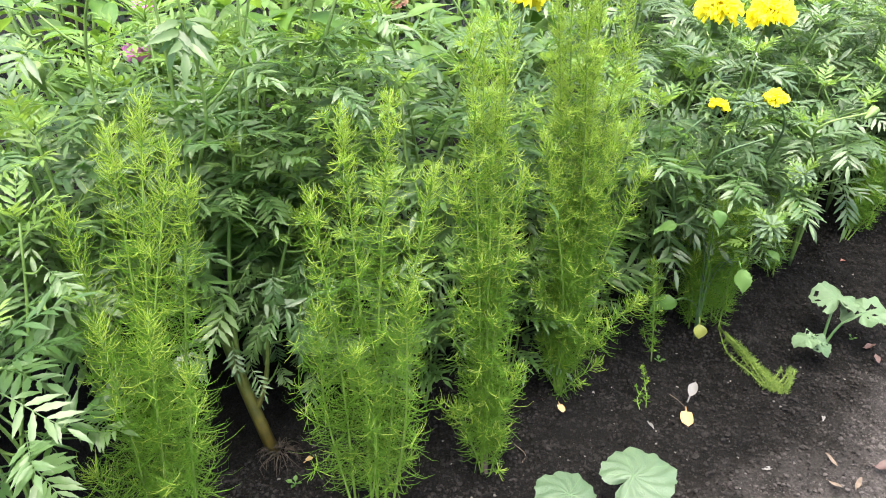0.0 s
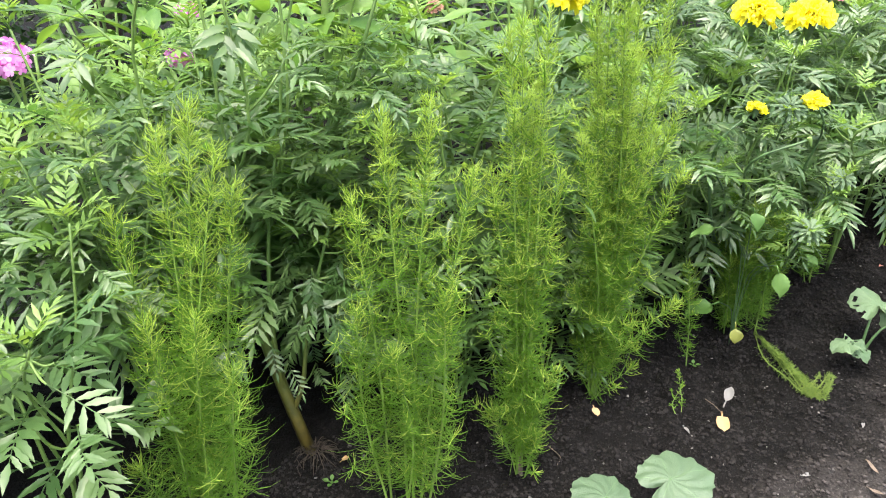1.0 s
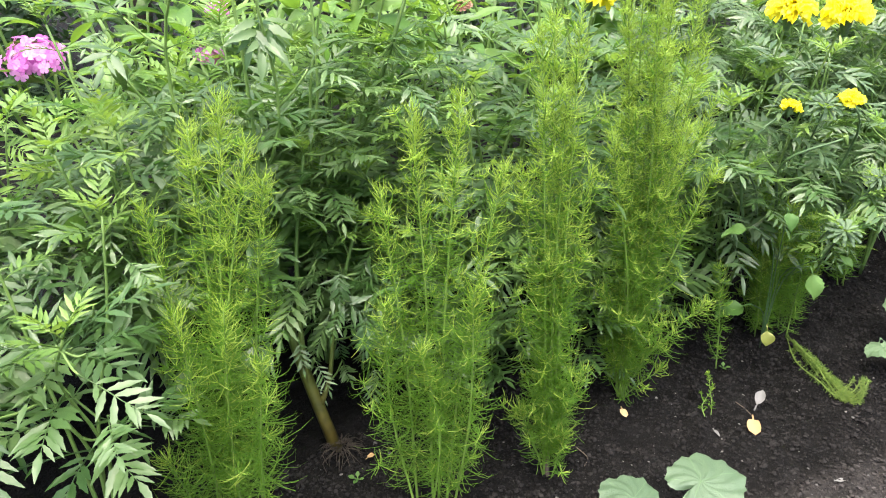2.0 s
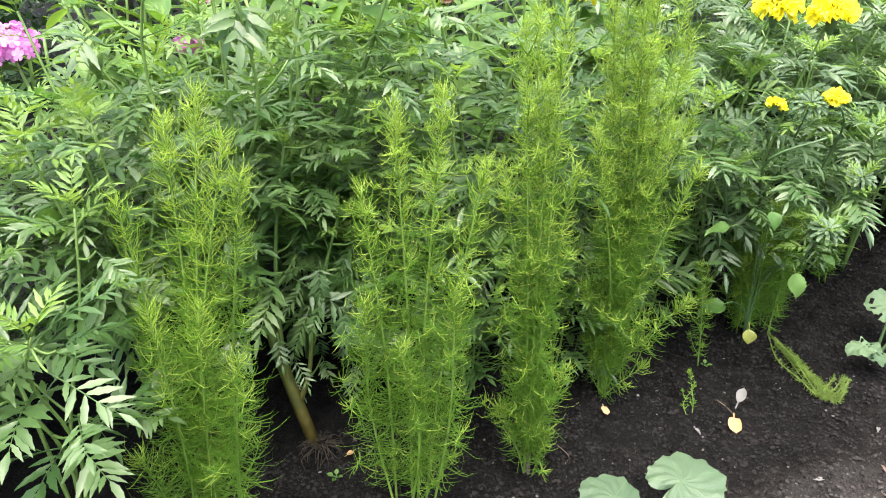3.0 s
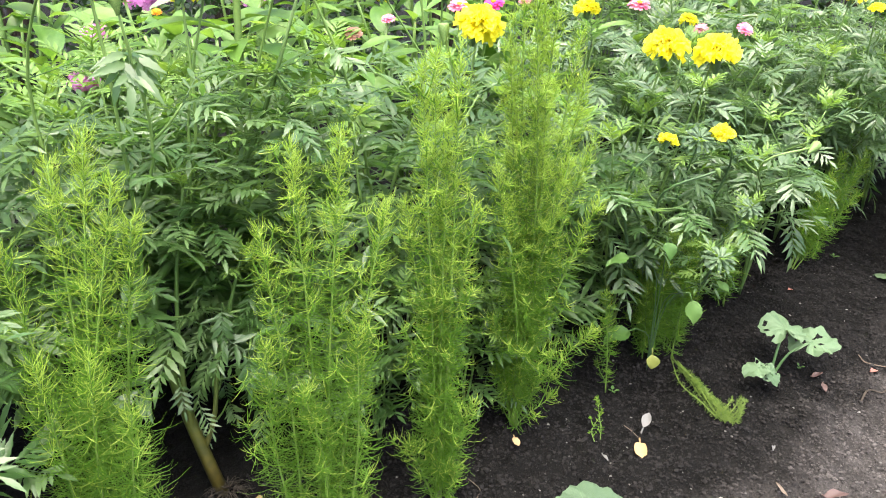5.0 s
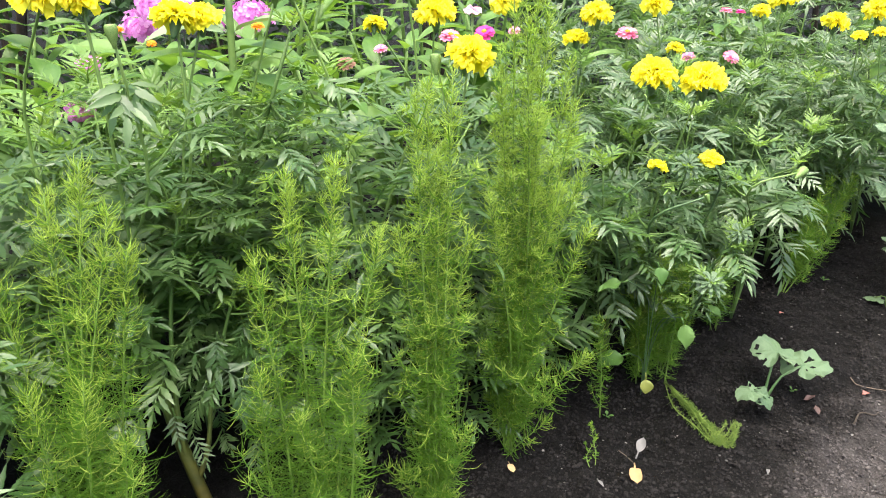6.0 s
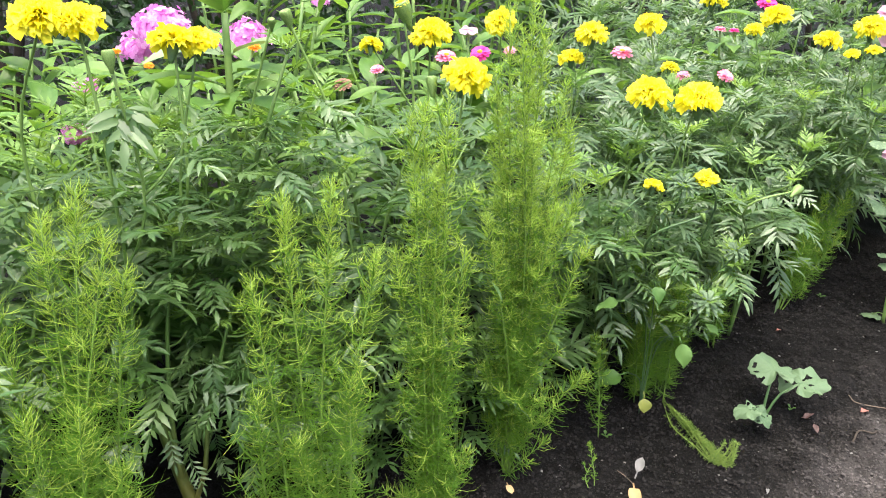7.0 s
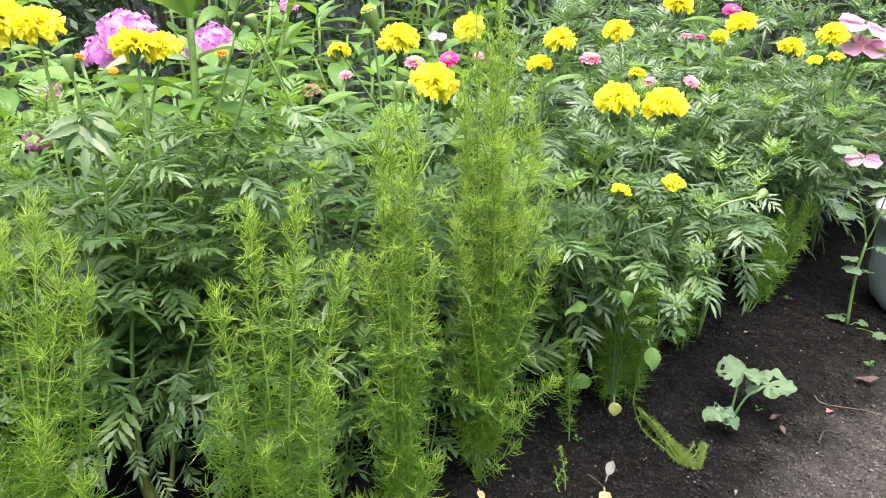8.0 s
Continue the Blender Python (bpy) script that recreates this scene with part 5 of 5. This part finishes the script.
FALLEN = simple_leaf("fallen_leaf", 81, M_FALLEN, 0.034, 0.021, 0.25, 0.55, 0.06, 0.012, 0.0, 0.18)
DRY = simple_leaf("dry_leaf", 82, M_DRY, 0.032, 0.017, -0.3, 0.5, 0.08, 0.014)
MAROON = simple_leaf("maroon_leaf", 83, M_MAROON, 0.045, 0.024, -0.5, 0.5, 0.14, 0.004)
RED = simple_leaf("red_leaf", 84, M_RED, 0.030, 0.018, 0.4, 0.45, 0.1, 0.003)
SPROUT = simple_leaf("sprout_leaf", 85, M_WEED, 0.014, 0.010, 0.3, 0.5, 0.05, 0.006)
lying("fallen_leaf", FALLEN, 0.418, 1.018, 192, 1.0, "pale yellow fallen leaf lying on soil", "leaf", 0.018, 8)
lying("dry_leaf", DRY, 0.424, 1.030, 32, 1.0, "pale grey dry curled leaf on soil", "leaf", 0.012, 0, 12)
lying("fallen_leaf", FALLEN, 0.196, 1.008, 170, 0.55, "small cream fallen leaf at a plant's foot", "leaf", 0.010)
lying("maroon_leaf", MAROON, 0.665, 0.872, 100, 0.75, "dark maroon dry curled leaf on soil", "leaf", 0.010)
lying("maroon_leaf", MAROON, 0.795, 1.172, 80, 0.5, "dark maroon dry curled leaf on soil", "leaf", 0.010)
lying("maroon_leaf", MAROON, 0.802, 1.125, 10, 0.45, "dark maroon dry curled leaf on soil", "leaf", 0.010)
lying("red_leaf", RED, 0.925, 1.19, 70, 0.75, "faded red fallen leaf on soil", "leaf", 0.008)
lying("red_leaf", RED, 0.915, 1.52, 70, 0.5, "faded red fallen leaf on soil", "leaf", 0.008)
lying("fallen_leaf", simple_leaf("tan_leaf", 86, M_MAROON, 0.045, 0.022, -0.4, 0.5, 0.12, 0.004), 1.06, 1.31, 110, 1.0, "tan dry curled leaf on soil", "leaf", 0.010)
lying("fallen_leaf", FALLEN, -0.215, 0.872, 40, 0.4, "small cream fallen leaf on soil", "leaf", 0.010)
CHIP = simple_leaf("bark_chip", 87, M_TAN, 0.038, 0.010, -0.2, 0.5, 0.15, 0.001)
lying("bark_chip", CHIP, 0.606, 0.865, -15, 0.70, "reddish tan bark chip on soil", "bark chip", 0.008)
lying("bark_chip", CHIP, 0.585, 0.850, 140, 0.63, "reddish tan bark chip on soil", "bark chip", 0.008)
lying("bark_chip", CHIP, 0.62, 0.83, 40, 0.77, "reddish tan bark chip on soil", "bark chip", 0.008)
lying("bark_chip", simple_leaf("pale_chip", 88, M_DRY, 0.020, 0.007, 0.1, 0.5, 0.1, 0.001), 0.498, 0.877, 80, 1.0, "pale grey wood chip on soil", "wood chip", 0.006)
lying("bark_chip", simple_leaf("pale_chip", 89, M_DRY, 0.018, 0.006, 0.1, 0.5, 0.1, 0.001), 0.345, 0.985, 160, 1.0, "pale grey wood chip on soil", "wood chip", 0.006)
lying("bark_chip", simple_leaf("pale_chip", 90, M_DRY, 0.020, 0.006, 0.1, 0.5, 0.1, 0.001), 0.640, 0.985, 30, 1.0, "pale grey wood chip on soil", "wood chip", 0.006)


def twig(pts, radius, label, mat=None):
    p = np.array(pts, float)
    z = ground_height(p[:, 0], p[:, 1]) + radius + 0.002
    g = Geo()
    tube(g, smooth_line(np.stack([p[:, 0], p[:, 1], z], 1), 12), [radius, radius * 0.6], 6)
    ob = new("twig", g.mesh("twig", mat or M_TAN))
    return tagged(ob, label, "twig")


twig([(0.945, 1.262), (0.952, 1.235), (1.02, 1.19), (1.06, 1.15)], 0.0012, "thin pale bent twig on soil")
twig([(0.86, 1.104), (0.88, 1.122), (0.905, 1.118), (0.92, 1.128)], 0.0020, "short grey brown twig on soil", M_ROOT)
twig([(0.404, 1.064), (0.414, 1.045), (0.424, 1.026)], 0.0008, "thin pale leaf stalk on soil")
twig([(0.112, 0.905), (0.128, 0.885), (0.122, 0.872)], 0.0008, "thin pale root thread on soil")

r = np.random.default_rng(67)
for x, y, n in [(0.412, 1.172, 4), (1.125, 1.355, 5), (1.10, 1.665, 4), (-0.222, 0.836, 4), (0.79, 1.205, 3)]:
    sp = thing("sprout", (x, y, float(ground_height(x, y))), "tiny light green sprout on soil", "sprout")
    for k in range(n):
        a = 6.28 * k / n + r.uniform(-0.3, 0.3)
        part("leaf", SPROUT, sp, aim((0, 0, 0.004), (math.cos(a), math.sin(a), r.uniform(0.3, 1.3)), 0, r.uniform(0.5, 0.9)))

# bare roots at the foot of the leaning marigold, and lifted orange stub at another foot
roots = thing("root_clump", (-0.258, 0.893, 0.012), "brown bare stringy roots at the stem's foot", "roots")
for k in range(70):
    a = r.uniform(0, 6.28)
    l0 = r.uniform(0.012, 0.045)
    x, y = math.cos(a) * l0, math.sin(a) * l0
    kink = r.normal(0, 0.006, 2)
    g = Geo()
    tube(g, smooth_line([(0.3 * x, 0.3 * y, r.uniform(0.0, 0.014)), (x * 0.6 + kink[0], y * 0.6 + kink[1], 0.004 + r.uniform(0, 0.008)), (x, y, float(ground_height(-0.258 + x, 0.893 + y)) - 0.014)], 6), [r.uniform(0.0005, 0.0011), 0.0004], 4)
    part("root", g.mesh("root", M_ROOT), roots)


# ---- shrubs behind the bed ----
def shrub(x, y, wide, high, seed):
    r = np.random.default_rng(seed)
    plant = thing("shrub", (x, y, 0), "dark green leafy shrub behind the flower bed", "shrub", "shrubs behind the bed")
    g = Geo()
    for k in range(7):
        a = r.uniform(0, 6.28)
        tube(g, smooth_line([(0, 0, 0), (0.2 * wide * math.cos(a), 0.2 * wide * math.sin(a), high * 0.5), (0.4 * wide * math.cos(a), 0.4 * wide * math.sin(a), high * r.uniform(0.75, 0.95))], 7), [0.018, 0.006], 6)
    part("trunk", g.mesh("trunk", M_ROOT), plant)
    n = 5200
    d = unit(r.normal(0, 1, (n, 3)))
    d[:, 2] = np.abs(d[:, 2]) * 0.9
    clump = 1 + 0.16 * np.sin(5 * d[:, 0] + seed) * np.cos(6 * d[:, 1] + 2 * seed) + 0.12 * np.sin(9 * d[:, 2] + 4 * d[:, 0])
    c = d * (clump * r.uniform(0.55, 1.0, n) ** 0.5)[:, None] * np.array([wide, wide * 0.7, high])
    w = unit(d + r.normal(0, 0.6, (n, 3)))
    s = unit(np.cross(w, r.normal(0, 1, (n, 3))))
    ln = r.uniform(0.03, 0.06, (n, 1))
    v = np.stack([c, c + w * ln * 0.5 + s * ln * 0.22, c + w * ln, c + w * ln * 0.5 - s * ln * 0.22], 1).reshape(-1, 3)
    k = np.arange(n) * 4
    crown = Geo().add(v, np.stack([k, k + 1, k + 2, k + 3], 1).tolist())
    part("crown", crown.mesh("crown", M_HEDGE, False), plant, kind="stuff")


for i, (x, y) in enumerate([(-2.2, 2.6), (-1.5, 3.1), (-0.7, 3.3), (0.2, 3.5), (1.1, 3.6), (2.0, 3.5), (2.9, 3.2)]):
    shrub(x, y, 0.62, 1.35, 500 + i)
